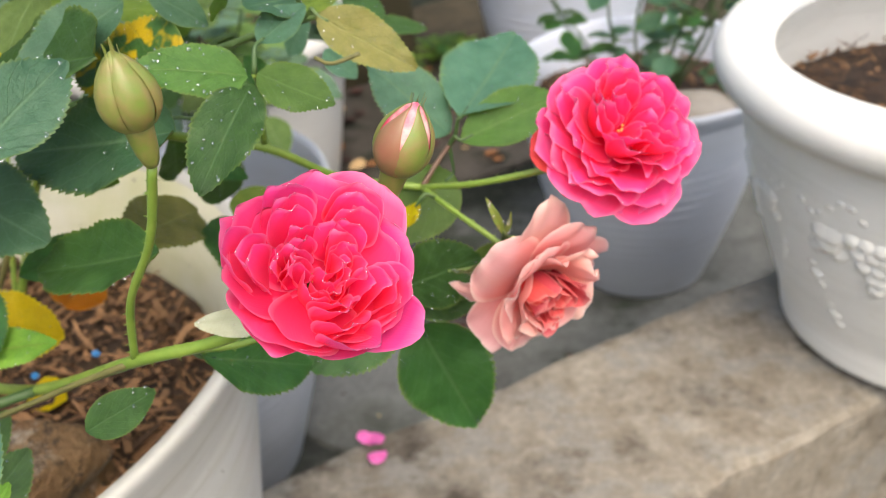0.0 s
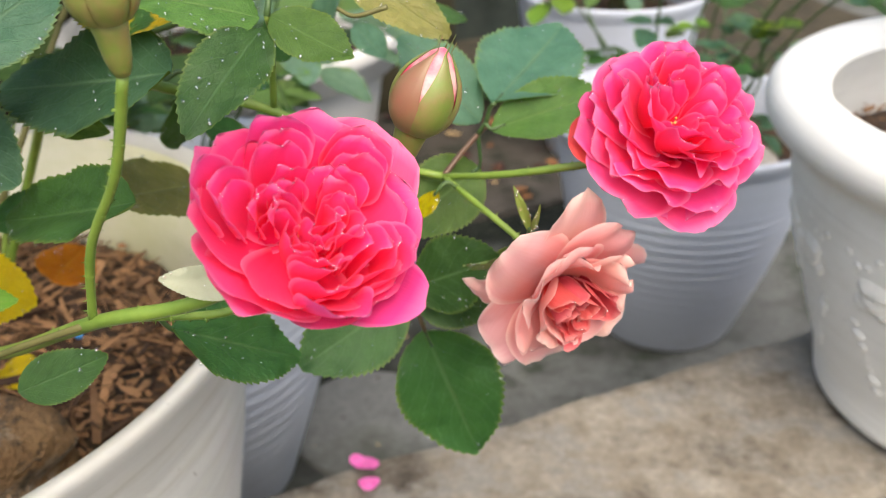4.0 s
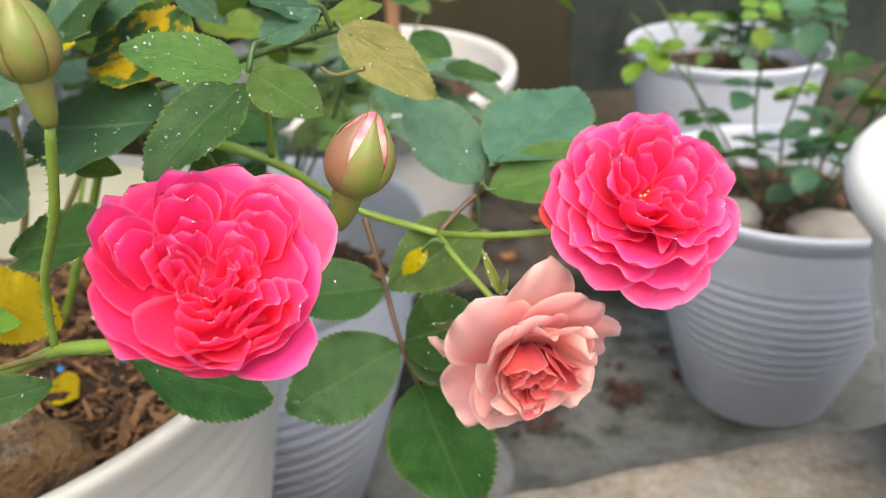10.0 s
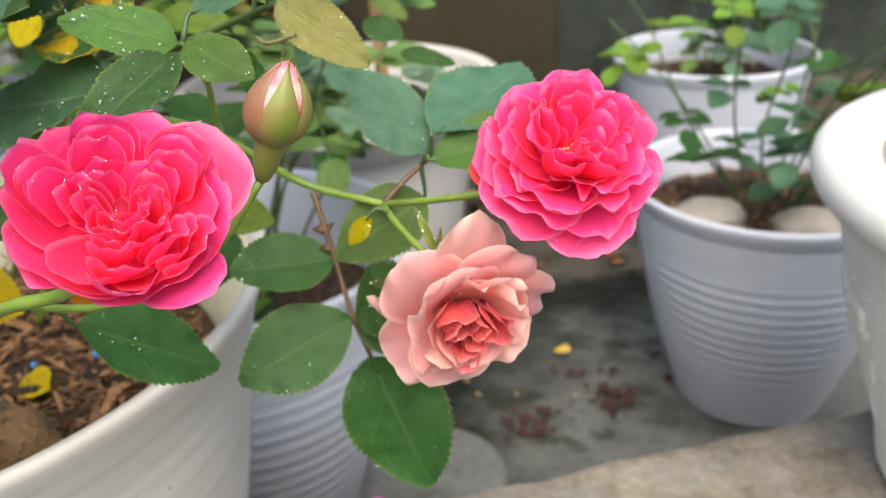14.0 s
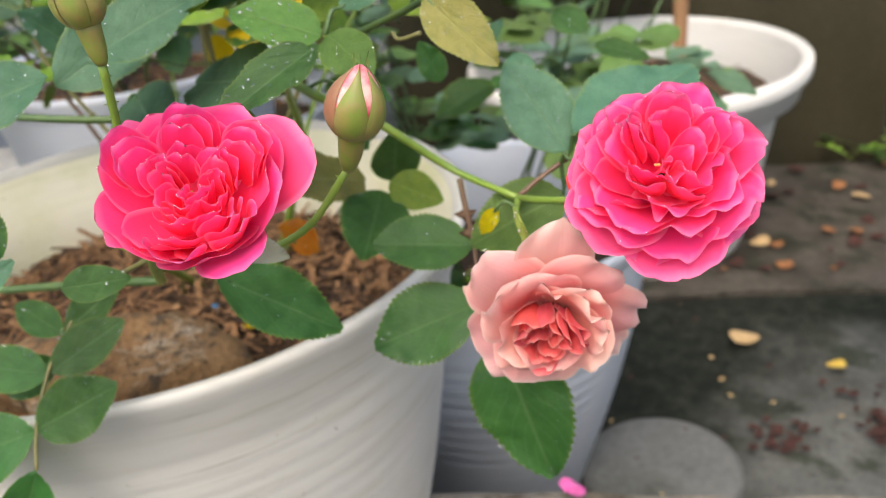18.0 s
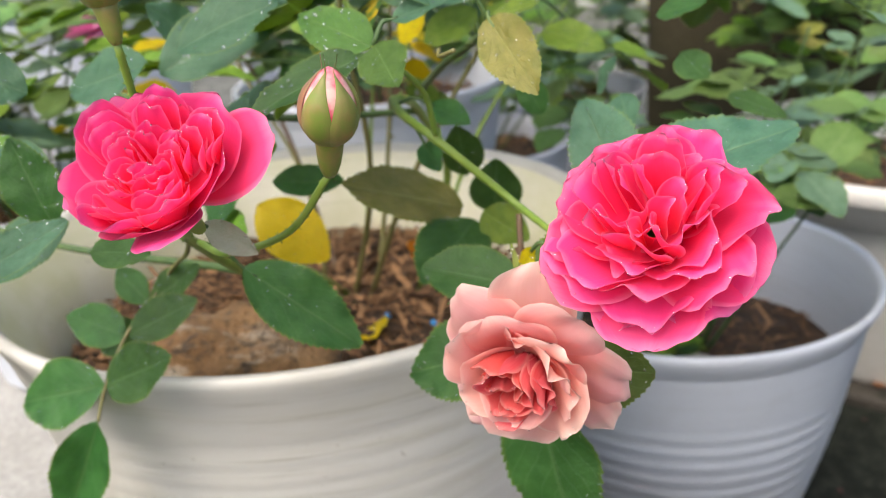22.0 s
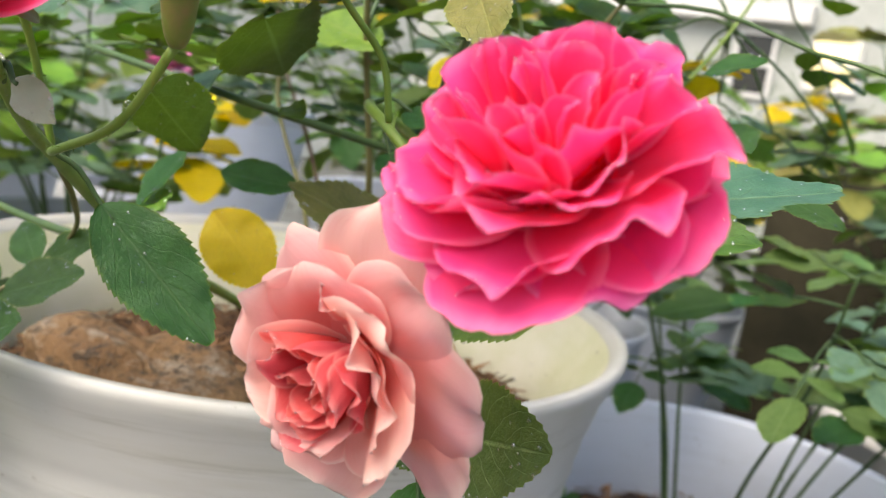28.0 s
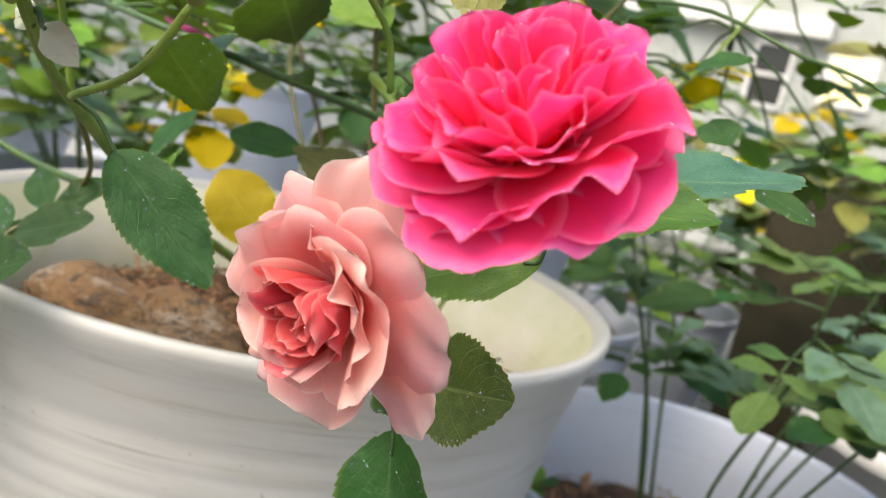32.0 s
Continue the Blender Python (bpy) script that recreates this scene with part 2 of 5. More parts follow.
STAMEN = plain_mat("stamen_yellow", (0.7, 0.5, 0.1), (0.8, 0.65, 0.25), 200, 0.6, 0.3)
WOOD = plain_mat("stake_wood", (0.30, 0.15, 0.07), (0.42, 0.24, 0.12), 40, 0.7, 0.4, stretch=(1, 1, 0.08))
SOIL = plain_mat("soil_dark", (0.03, 0.02, 0.013), (0.09, 0.05, 0.028), 60, 0.9, 0.9, 0.006)
DARK_SOIL = plain_mat("ground_soil", (0.03, 0.026, 0.016), (0.075, 0.06, 0.035), 18, 0.95, 0.8, 0.01)


def stone_mat():
    m, nt, b, out = mat_new("river_stone")
    n1 = noisef(nt, 22.0, 7.0, 0.65, stretch=(0.6, 1.0, 1.6))
    n2 = noisef(nt, 110.0, 6.0, 0.75)
    n3 = noisef(nt, 40.0, 6.0, 0.7, stretch=(0.5, 1.0, 2.0))
    n4 = noisef(nt, 260.0, 3.0, 0.6)
    col = mixc(nt, ramp(nt, n1, 0.35, 0.62), (0.24, 0.125, 0.046), (0.37, 0.22, 0.10))
    col = mixc(nt, ramp(nt, n3, 0.53, 0.66), col, (0.50, 0.43, 0.34))
    col = mixc(nt, ramp(nt, n2, 0.51, 0.62), col, (0.10, 0.068, 0.040))
    col = mixc(nt, 0.6, col, mixc(nt, n4, (0.3, 0.3, 0.3), (1.3, 1.3, 1.3)), "MULTIPLY")
    link(nt, col, b.inputs["Base Color"])
    b.inputs["Roughness"].default_value = 0.62
    bump(nt, b, mth(nt, "ADD", n1, mth(nt, "ADD", n2, n4)), 1.0, 0.006)
    return m


STONE = stone_mat()
STONE_PALE = plain_mat("pale_stone", (0.320, 0.288, 0.248), (0.440, 0.400, 0.352), 30, 0.7, 0.5, 0.003)
BLUE = plain_mat("blue_bead", (0.03, 0.22, 0.55), (0.04, 0.28, 0.65), 300, 0.4, 0.1)
PINK_FAR = plain_mat("petal_pale_pink", (0.72, 0.20, 0.45), (0.82, 0.34, 0.56), 200, 0.6, 0.2)
PETAL_FALLEN = plain_mat("fallen_petal_pink", (0.75, 0.10, 0.38), (0.85, 0.2, 0.5), 200, 0.6, 0.2)
DRY_PETAL = plain_mat("dry_petal_brown", (0.030, 0.011, 0.008), (0.085, 0.028, 0.020), 150, 0.8, 0.3)
DRY_LEAF = plain_mat("dry_leaf_tan", (0.45, 0.30, 0.14), (0.60, 0.42, 0.22), 90, 0.8, 0.3)
DRY_BROWN = plain_mat("dry_leaf_brown", (0.18, 0.070, 0.028), (0.36, 0.16, 0.06), 90, 0.8, 0.3)
YELLOW_BIT = plain_mat("dry_leaf_yellow", (0.62, 0.40, 0.05), (0.7, 0.5, 0.1), 90, 0.8, 0.3)


def chip_mat():
    m, nt, b, out = mat_new("mulch_chip")
    geo = nt.nodes.new("ShaderNodeNewGeometry")
    n = noisef(nt, 220.0, 3.0)
    col = mixc(nt, geo.outputs["Random Per Island"], (0.040, 0.019, 0.009), (0.42, 0.225, 0.105))
    col = mixc(nt, 0.6, col, mixc(nt, n, (0.3, 0.3, 0.3), (1.2, 1.2, 1.2)), "MULTIPLY")
    link(nt, col, b.inputs["Base Color"])
    b.inputs["Roughness"].default_value = 0.85
    bump(nt, b, n, 0.5, 0.001)
    return m


CHIP = chip_mat()


def plastic(name, base, dirt, dirt_lo=0.55, dirt_hi=0.8, rough=0.4, streak=0.25):
    m, nt, b, out = mat_new(name)
    n1 = noisef(nt, 7.0, 6.0, 0.65)
    n2 = noisef(nt, 60.0, 4.0, 0.6)
    n3 = noisef(nt, 9.0, 5.0, 0.6, stretch=(1, 1, 9))
    specks = noisef(nt, 150.0, 2.0)
    col = mixc(nt, mth(nt, "MULTIPLY", ramp(nt, n1, dirt_lo, dirt_hi), 0.7), base, dirt)
    col = mixc(nt, mth(nt, "MULTIPLY", ramp(nt, n3, 0.5, 0.75), streak), col, dirt)
    scuff = noisef(nt, 7.0, 7.0, 0.7, stretch=(1, 1, 34))
    col = mixc(nt, mth(nt, "MULTIPLY", ramp(nt, scuff, 0.56, 0.72), streak * 1.3), col, tuple(0.62 * c for c in dirt))
    col = mixc(nt, mth(nt, "MULTIPLY", ramp(nt, specks, 0.72, 0.78), 0.55), col, (0.16, 0.13, 0.09))
    link(nt, col, b.inputs["Base Color"])
    link(nt, mth(nt, "MULTIPLY_ADD", n2, 0.25, rough - 0.1), b.inputs["Roughness"])
    bump(nt, b, n2, 0.12, 0.0008)
    return m


WHITE = plastic("pot_white_plastic", (0.55, 0.54, 0.505), (0.40, 0.375, 0.28), 0.50, 0.78, 0.4, 0.4)
# yellowed inside, lightened in colour for daylight glowing through the plastic
WHITE_IN_LIT = plastic("pot_white_inside_lit", (0.73, 0.70, 0.57), (0.56, 0.56, 0.30), 0.42, 0.62)
GREYW = plastic("pot_cool_white_plastic", (0.57, 0.61, 0.69), (0.45, 0.47, 0.50))
# lighter white for the planter, the window frames and the ledge
WHITE_LIGHTER = plastic("planter_lighter_white", (0.66, 0.65, 0.62), (0.50, 0.48, 0.42))
# GREYW toned down: the second pot's shade is put into its colour
GREYW_SHADED = plastic("pot_cool_white_shaded", (0.50, 0.54, 0.61), (0.38, 0.40, 0.43))
ORNATE = plastic("pot_ornate_white", (0.82, 0.81, 0.77), (0.64, 0.62, 0.55), 0.5, 0.75, 0.55)


def concrete(name, a, b_col, stain, moss=None, scale=5.0, dark_zone=None):
    m, nt, b, out = mat_new(name)
    n1 = noisef(nt, scale, 6.0, 0.6)
    n2 = noisef(nt, scale * 3.3, 5.0, 0.6)
    n3 = noisef(nt, 140.0, 4.0, 0.65)
    col = mixc(nt, ramp(nt, n2, 0.3, 0.7), a, b_col)
    col = mixc(nt, ramp(nt, n1, 0.52, 0.66), col, stain)
    if moss:
        n4 = noisef(nt, scale * 1.7, 6.0, 0.7, stretch=(1.0, 1.4, 1.0))
        col = mixc(nt, ramp(nt, n4, 0.5, 0.62), col, moss)
    if dark_zone:
        (ux, uy, rx, ry), dark_tone = dark_zone
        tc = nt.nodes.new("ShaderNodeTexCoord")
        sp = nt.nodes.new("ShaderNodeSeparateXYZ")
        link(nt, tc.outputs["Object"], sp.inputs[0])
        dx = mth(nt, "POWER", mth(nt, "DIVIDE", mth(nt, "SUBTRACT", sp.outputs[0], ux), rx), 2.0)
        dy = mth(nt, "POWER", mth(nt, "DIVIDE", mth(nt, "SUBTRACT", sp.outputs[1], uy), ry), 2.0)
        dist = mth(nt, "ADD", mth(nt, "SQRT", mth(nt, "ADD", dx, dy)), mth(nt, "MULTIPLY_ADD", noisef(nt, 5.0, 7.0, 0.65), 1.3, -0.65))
        # near-black ellipse beside the pots, and a like band along the foot of the upper slab
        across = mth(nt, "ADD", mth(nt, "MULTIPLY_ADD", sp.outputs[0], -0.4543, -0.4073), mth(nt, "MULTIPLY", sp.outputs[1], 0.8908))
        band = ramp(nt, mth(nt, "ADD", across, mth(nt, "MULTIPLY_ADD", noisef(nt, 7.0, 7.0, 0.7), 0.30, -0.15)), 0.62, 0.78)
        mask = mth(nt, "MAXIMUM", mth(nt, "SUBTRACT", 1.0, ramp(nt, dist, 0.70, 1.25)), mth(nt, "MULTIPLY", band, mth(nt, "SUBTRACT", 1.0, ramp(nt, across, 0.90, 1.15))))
        mossy = mixc(nt, ramp(nt, noisef(nt, 42.0, 7.0, 0.75), 0.45, 0.68), dark_tone, (0.036, 0.042, 0.030))
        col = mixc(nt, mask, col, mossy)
    col = mixc(nt, 0.7, col, mixc(nt, n3, (0.25, 0.25, 0.25), (1.4, 1.4, 1.4)), "MULTIPLY")
    link(nt, col, b.inputs["Base Color"])
    link(nt, mth(nt, "MULTIPLY_ADD", n2, 0.3, 0.6), b.inputs["Roughness"])
    b.inputs["Specular IOR Level"].default_value = 0.2
    bump(nt, b, mth(nt, "ADD", mth(nt, "MULTIPLY", n2, 0.6), n3), 0.6, 0.003)
    return m


CONC_TAN = concrete("concrete_tan", (0.178, 0.148, 0.108), (0.312, 0.283, 0.233), (0.078, 0.064, 0.048), (0.245, 0.230, 0.200), 11.0)
CONC_WHITE = concrete("concrete_white_washed", (0.340, 0.337, 0.325), (0.430, 0.427, 0.418), (0.200, 0.192, 0.170), None, 8.0)
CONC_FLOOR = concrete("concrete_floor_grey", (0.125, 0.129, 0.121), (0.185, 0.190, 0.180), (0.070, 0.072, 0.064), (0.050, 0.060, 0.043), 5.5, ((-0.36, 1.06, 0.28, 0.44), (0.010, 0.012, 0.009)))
PLASTER = concrete("plaster_pale", (0.43, 0.45, 0.41), (0.52, 0.54, 0.50), (0.32, 0.35, 0.28), None, 3.0)
CONC_OLD = concrete("concrete_old_tan", (0.062, 0.054, 0.045), (0.105, 0.094, 0.080), (0.032, 0.029, 0.023), (0.028, 0.032, 0.022), 7.0)
CONC_PALE = concrete("concrete_disc_pale", (0.150, 0.157, 0.152), (0.205, 0.212, 0.206), (0.090, 0.098, 0.083))
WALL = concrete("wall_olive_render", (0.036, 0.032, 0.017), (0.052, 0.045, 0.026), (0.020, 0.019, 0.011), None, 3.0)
# near-black tone that holds the shade of the recess
RECESS_DARK = concrete("recess_dark", (0.03, 0.04, 0.035), (0.05, 0.06, 0.05), (0.02, 0.025, 0.02))


def glass_mat():
    """Clear beads too small to bend much: see-through, with a bright gloss."""
    m, nt, b, out = mat_new("water_drop")
    tr = nt.nodes.new("ShaderNodeBsdfTransparent")
    gl = nt.nodes.new("ShaderNodeBsdfGlossy")
    gl.inputs["Roughness"].default_value = 0.08
    mx = nt.nodes.new("ShaderNodeMixShader")
    mx.inputs[0].default_value = 0.17
    link(nt, tr.outputs[0], mx.inputs[1])
    link(nt, gl.outputs[0], mx.inputs[2])
    link(nt, mx.outputs[0], out.inputs[0])
    return m


WATER = glass_mat()


def pane_mat(name, colour, glow=0.0):
    m, nt, b, out = mat_new(name)
    link(nt, mixc(nt, noisef(nt, 6.0, 3.0), colour, tuple(0.6 * c for c in colour)), b.inputs["Base Color"])
    b.inputs["Roughness"].default_value = 0.12
    b.inputs["Emission Color"].default_value = (1.0, 0.80, 0.42, 1.0)
    b.inputs["Emission Strength"].default_value = glow
    return m


GLOW_PANE = pane_mat("window_pane_glow", (0.8, 0.66, 0.3), 0.9)
DARK_PANE = pane_mat("window_pane_dark", (0.02, 0.024, 0.028))

# ---------------------------------------------------------------- builders


def part(name, data, material, parent, label=""):
    """Links mesh data (or a bmesh) as one mesh object under a thing or a part."""
    if isinstance(data, bmesh.types.BMesh):
        me = bpy.data.meshes.new(name)
        data.to_mesh(me)
        data.free()
        for p in me.polygons:
            p.use_smooth = True
        data = me
    if material is not None and not data.materials:
        data.materials.append(material)
    ob = new(name, data)
    if parent is not None:
        ob.parent = parent
    if label:
        tagged(ob, label)
    return ob


def mesh_of(name, verts, faces, mats, smooth=True, uvs=None, mat_ids=None):
    me = bpy.data.meshes.new(name)
    me.from_pydata(verts, [], faces)
    for m in mats:
        me.materials.append(m)
    if smooth:
        me.polygons.foreach_set("use_smooth", [True] * len(me.polygons))
    if mat_ids is not None:
        me.polygons.foreach_set("material_index", mat_ids)
    if uvs is not None:
        layer = me.uv_layers.new(name="UVMap")
        idx = np.zeros(len(me.loops), dtype=int)
        me.loops.foreach_get("vertex_index", idx)
        layer.data.foreach_set("uv", np.array(uvs, dtype=float)[idx].ravel())
    me.update()
    return me


def thing(name, at, label, category, group=""):
    e = new(name)
    e.empty_display_size = 0.02
    e.location = at
    return tagged(e, label, category, group)


def keep_world(ob, parent):
    """Parents ob, whose vertices are in world coordinates, to parent without moving it."""
    ob.parent = parent
    ob.matrix_parent_inverse = Matrix.Translation(parent.location).inverted() if parent.parent is None else Matrix.Identity(4)
    return ob


def smooth_path(pts, n=6):
    """A Catmull-Rom line through pts."""
    p = [Vector(q) for q in pts]
    p = [p[0] * 2 - p[1]] + p + [p[-1] * 2 - p[-2]]
    out = []
    for i in range(1, len(p) - 2):
        a, b, c, d = p[i - 1], p[i], p[i + 1], p[i + 2]
        for k in range(n):
            t = k / n
            out.append(0.5 * ((2 * b) + (c - a) * t + (2 * a - 5 * b + 4 * c - d) * t * t + (3 * b - a - 3 * c + d) * t ** 3))
    out.append(p[-2])
    return out


def tube_mesh(name, pts, r0, r1, mat, sides=8, n=6, wob=0.0, thorns=0, rng=None, hairs=0):
    line = smooth_path(pts, n)
    verts, faces = [], []
    up = Vector((0.13, 0.31, 0.94))
    L = len(line)
    for i, c in enumerate(line):
        d = (line[min(i + 1, L - 1)] - line[max(i - 1, 0)]).normalized()
        a = d.cross(up)
        if a.length < 1e-4:
            a = d.cross(Vector((1, 0, 0)))
        a.normalize()
        b = d.cross(a)
        r = r0 + (r1 - r0) * i / (L - 1)
        r *= 1 + wob * math.sin(i * 1.7)
        for k in range(sides):
            an = 2 * math.pi * k / sides
            verts.append(c + a * (r * math.cos(an)) + b * (r * math.sin(an)))
    for i in range(L - 1):
        for k in range(sides):
            k2 = (k + 1) % sides
            faces.append((i * sides + k, i * sides + k2, (i + 1) * sides + k2, (i + 1) * sides + k))
    faces.append(tuple(range(sides - 1, -1, -1)))
    faces.append(tuple((L - 1) * sides + k for k in range(sides)))
    rng = rng or random.Random(1)
    for j in range(thorns + hairs):
        i = rng.randrange(1, L - 1)
        c = line[i]
        d = (line[i + 1] - line[i - 1]).normalized()
        side = Vector((rng.uniform(-1, 1), rng.uniform(-1, 1), rng.uniform(-1, 1)))
        side = (side - d * side.dot(d)).normalized()
        r = r0 + (r1 - r0) * i / (L - 1)
        big = j < thorns
        h = rng.uniform(0.0028, 0.0045) if big else rng.uniform(0.0007, 0.0015)
        w = h * (0.4 if big else 0.16)
        o = d.cross(side)
        base = c + side * r * 0.8
        q = len(verts)
        verts += [base + d * w * 1.5, base - d * w * 1.5, base + o * w * 0.6, base - o * w * 0.6, base + side * h - d * h * (0.35 if big else 0.0)]
        faces += [(q, q + 2, q + 4), (q + 2, q + 1, q + 4), (q + 1, q + 3, q + 4), (q + 3, q, q + 4)]
    return mesh_of(name, [tuple(v) for v in verts], faces, [mat])


LEAF_CACHE = {}


def leaf_mesh(mat, variant, fine=False, wide=0.66):
    """A leaf of length 1 along y, normal z, with a serrated rim, a fold along the midrib and an underside of its own."""
    key = (mat.name, variant, fine, wide)
    if key in LEAF_CACHE:
        return LEAF_CACHE[key]
    rng = random.Random(100 + variant)
    rows, cols = (60, 8) if fine else (14, 4)
    fold = rng.uniform(0.06, 0.22)
    curl = rng.uniform(-0.10, 0.16)
    ph = rng.uniform(0, 6)
    fat = rng.uniform(0.40, 0.48)
    verts, uvs = [], []

    def point(i, j, dz):
        v = i / rows
        u = (j / cols) * 2 - 1
        shape = (math.sin(math.pi * v ** (math.log(0.5) / math.log(fat))) ** 0.72) if 0 < v < 1 else 0.0
        w = wide * 0.5 * shape
        edge = abs(u) > 0.99
        if edge and fine:
            w *= (1.0, 1.03, 1.065)[i % 3]
        elif edge and i % 2:
            w *= 1.06
        x = u * w
        z = fold * abs(u) * w + curl * (v - 0.45) ** 2 * -1.0 + 0.018 * math.sin(v * 9 + ph + u * 2) * abs(u) + 0.010 * math.sin(v * 21 + ph) * u * u
        if fine:
            z += 0.009 * abs(math.sin((v * 6.5 - abs(u) * 2.75) * math.pi)) * shape * min(1.0, abs(u) * 3)
        y = v + ((0.0, 0.006, 0.016)[i % 3] if edge and fine else 0.012 if edge and i % 2 else 0.0)
        return (x, y, z + dz), (0.5 + u * 0.5, v)

    faces, ids = [], []
    for layer, dz in ((0, 0.0), (1, -0.006)):
        base = len(verts)
        for i in range(rows + 1):
            for j in range(cols + 1):
                p, t = point(i, j, dz * (0.0 if j in (0, cols) or i in (0, rows) else 1.0) - (0.0008 if layer else 0.0))
                verts.append(p)
                uvs.append(t)
        for i in range(rows):
            for j in range(cols):
                a = base + i * (cols + 1) + j
                f = (a, a + 1, a + cols + 2, a + cols + 1)
                faces.append(f if layer == 0 else f[::-1])
                ids.append(layer)
    me = mesh_of("leaf", verts, faces, [mat, mat if mat in (LEAF_YELLOW, LEAF_SICK, LEAF_SPOT, LEAF_OLIVE, SEPAL_PALE, CALYX, LEAF_ORANGE) else LEAF_UNDER], True, uvs, ids)
    LEAF_CACHE[key] = me
    return me


def leaf(parent, base, tip, normal, mat=None, variant=0, fine=True, width=1.0, label="", wide=0.66, name="leaf"):
    b, t = Vector(base), Vector(tip)
    y = t - b
    L = y.length
    y.normalize()
    z = Vector(normal)
    z = (z - y * z.dot(y)).normalized()
    x = y.cross(z)
    m = Matrix.Translation(b) @ Matrix((x, y, z)).transposed().to_4x4() @ Matrix.Diagonal((L * width, L, L, 1))
    ob = new(name, leaf_mesh(mat or LEAF, variant, fine, wide))
    ob.parent = parent
    ob.matrix_local = Matrix.Translation(-parent.matrix_basis.translation) @ m if parent.parent is None else m
    if label:
        tagged(ob, label)
    return ob


def world_part(name, me, parent, label=""):
    """A mesh in world coordinates, under a thing that stands at its own base."""
    ob = new(name, me)
    ob.parent = parent
    off = Vector((0, 0, 0))
    q = parent
    while q is not None:
        off += q.matrix_basis.translation
        q = q.parent
    ob.location = -off
    if label:
        tagged(ob, label)
    return ob


PETAL_TIPS = []


def petal_mesh(name, L, W, phi0, phi1, curl, wrap, ruffle, rng, mat, rows=16, cols=18, r0=0.002, z0=0.0, notch=0.0, twist=0.1, roll=0.0, hollow=0.009):
    """One petal that leaves the flower's axis (z) and opens along +x, bent round the axis: phi is its angle from the axis."""
    verts, uvs, faces = [], [], []
    a1, a2, a3, a4 = (rng.uniform(0, 6.28) for k in range(4))
    steps = 120
    cx, cz = r0, z0
    line = []
    for i in range(steps + 1):
        v = i / steps
        phi = radians(phi0 + (phi1 - phi0) * v) + radians(curl) * max(0.0, v - 0.55) ** 2 * 5
        line.append((cx, cz, phi))
        cx += L / steps * math.sin(phi)
        cz += L / steps * math.cos(phi)
    for i in range(rows + 1):
        v = 1 - (1 - i / rows) ** 1.6
        x0, zz, phi = line[int(round(v * steps))]
        w = W * 0.5 * (0.22 + 0.78 * math.sin(min(1.0, v / 0.64) * math.pi / 2) ** 1.1)
        if v > 0.64:
            w *= max(0.0, 1 - ((v - 0.64) / 0.362) ** 2.7) ** 0.5
        nx, nz = -math.cos(phi), math.sin(phi)
        tx, tz = math.sin(phi), math.cos(phi)
        bend = max(x0, hollow) / wrap
        for j in range(cols + 1):
            u = j / cols * 2 - 1
            s = u * w
            ue = s / (W * 0.5)
            edge = max(v ** 4 * (1 - 0.6 * ue * ue), 0.5 * ue ** 4 * min(1.0, v * 1.6) * (1 - v ** 6))
            d = ruffle * v * (math.sin(ue * 2.2 + a1 + v * 1.5) * 0.5 + 0.46 * edge * math.sin(ue * 4.6 + a2 + v * 4) + 0.34 * edge * math.sin(ue * 9.0 + a4 + v * 7))
            d -= roll * max(0.0, abs(ue) - 0.5) ** 2 * v * W * 1.6
            d += twist * v * ue * W * 0.5
            drop = notch * W * math.exp(-((ue - 0.3 * math.sin(a2)) / 0.34) ** 2) * v ** 8
            drop += 0.012 * W * v ** 6 * (math.sin(ue * 6.5 + a1) + 0.6 * math.sin(ue * 12 + a4) + 0.5 * math.sin(ue * 25 + a3))
            rho = nx * d - tx * drop
            an = s / bend
            x = x0 - bend * (1 - math.cos(an)) + rho * math.cos(an)
            y = (bend + rho) * math.sin(an)
            verts.append((x, y, zz + nz * d - tz * drop))
            uvs.append((0.5 + 0.5 * u, v))
    for i in range(rows):
        for j in range(cols):
            a = i * (cols + 1) + j
            faces.append((a, a + 1, a + cols + 2, a + cols + 1))
    return mesh_of(name, verts, faces, [mat], True, uvs)


def axis_frame(at, n, spin=0.0):
    z = Vector(n).normalized()
    x = Vector((0, 0, 1)).cross(z).normalized()
    y = z.cross(x)
    return Matrix.Translation(at) @ Matrix((x, y, z)).transposed().to_4x4() @ pose(0, 0, 0, 0, 0, spin)


def lathe_grid(profile, segs):
    verts = [(r * math.cos(2 * math.pi * k / segs), r * math.sin(2 * math.pi * k / segs), z) for r, z in profile for k in range(segs)]
    faces = [(i * segs + k, i * segs + (k + 1) % segs, (i + 1) * segs + (k + 1) % segs, (i + 1) * segs + k) for i in range(len(profile) - 1) for k in range(segs)]
    return verts, faces


def lathe_mesh(name, profile, mat, segs=96, mats=None, ids=None, relief=None):
    verts, faces, mid = [], [], []
    for r, z in profile:
        for k in range(segs):
            a = 2 * math.pi * k / segs
            rr = r + (relief(a, r, z) if relief else 0.0)
            verts.append((rr * math.cos(a), rr * math.sin(a), z))
    for i in range(len(profile) - 1):
        for k in range(segs):
            k2 = (k + 1) % segs
            faces.append((i * segs + k, i * segs + k2, (i + 1) * segs + k2, (i + 1) * segs + k))
            mid.append(ids[i] if ids else 0)
    return mesh_of(name, verts, faces, mats or [mat], True, None, mid)


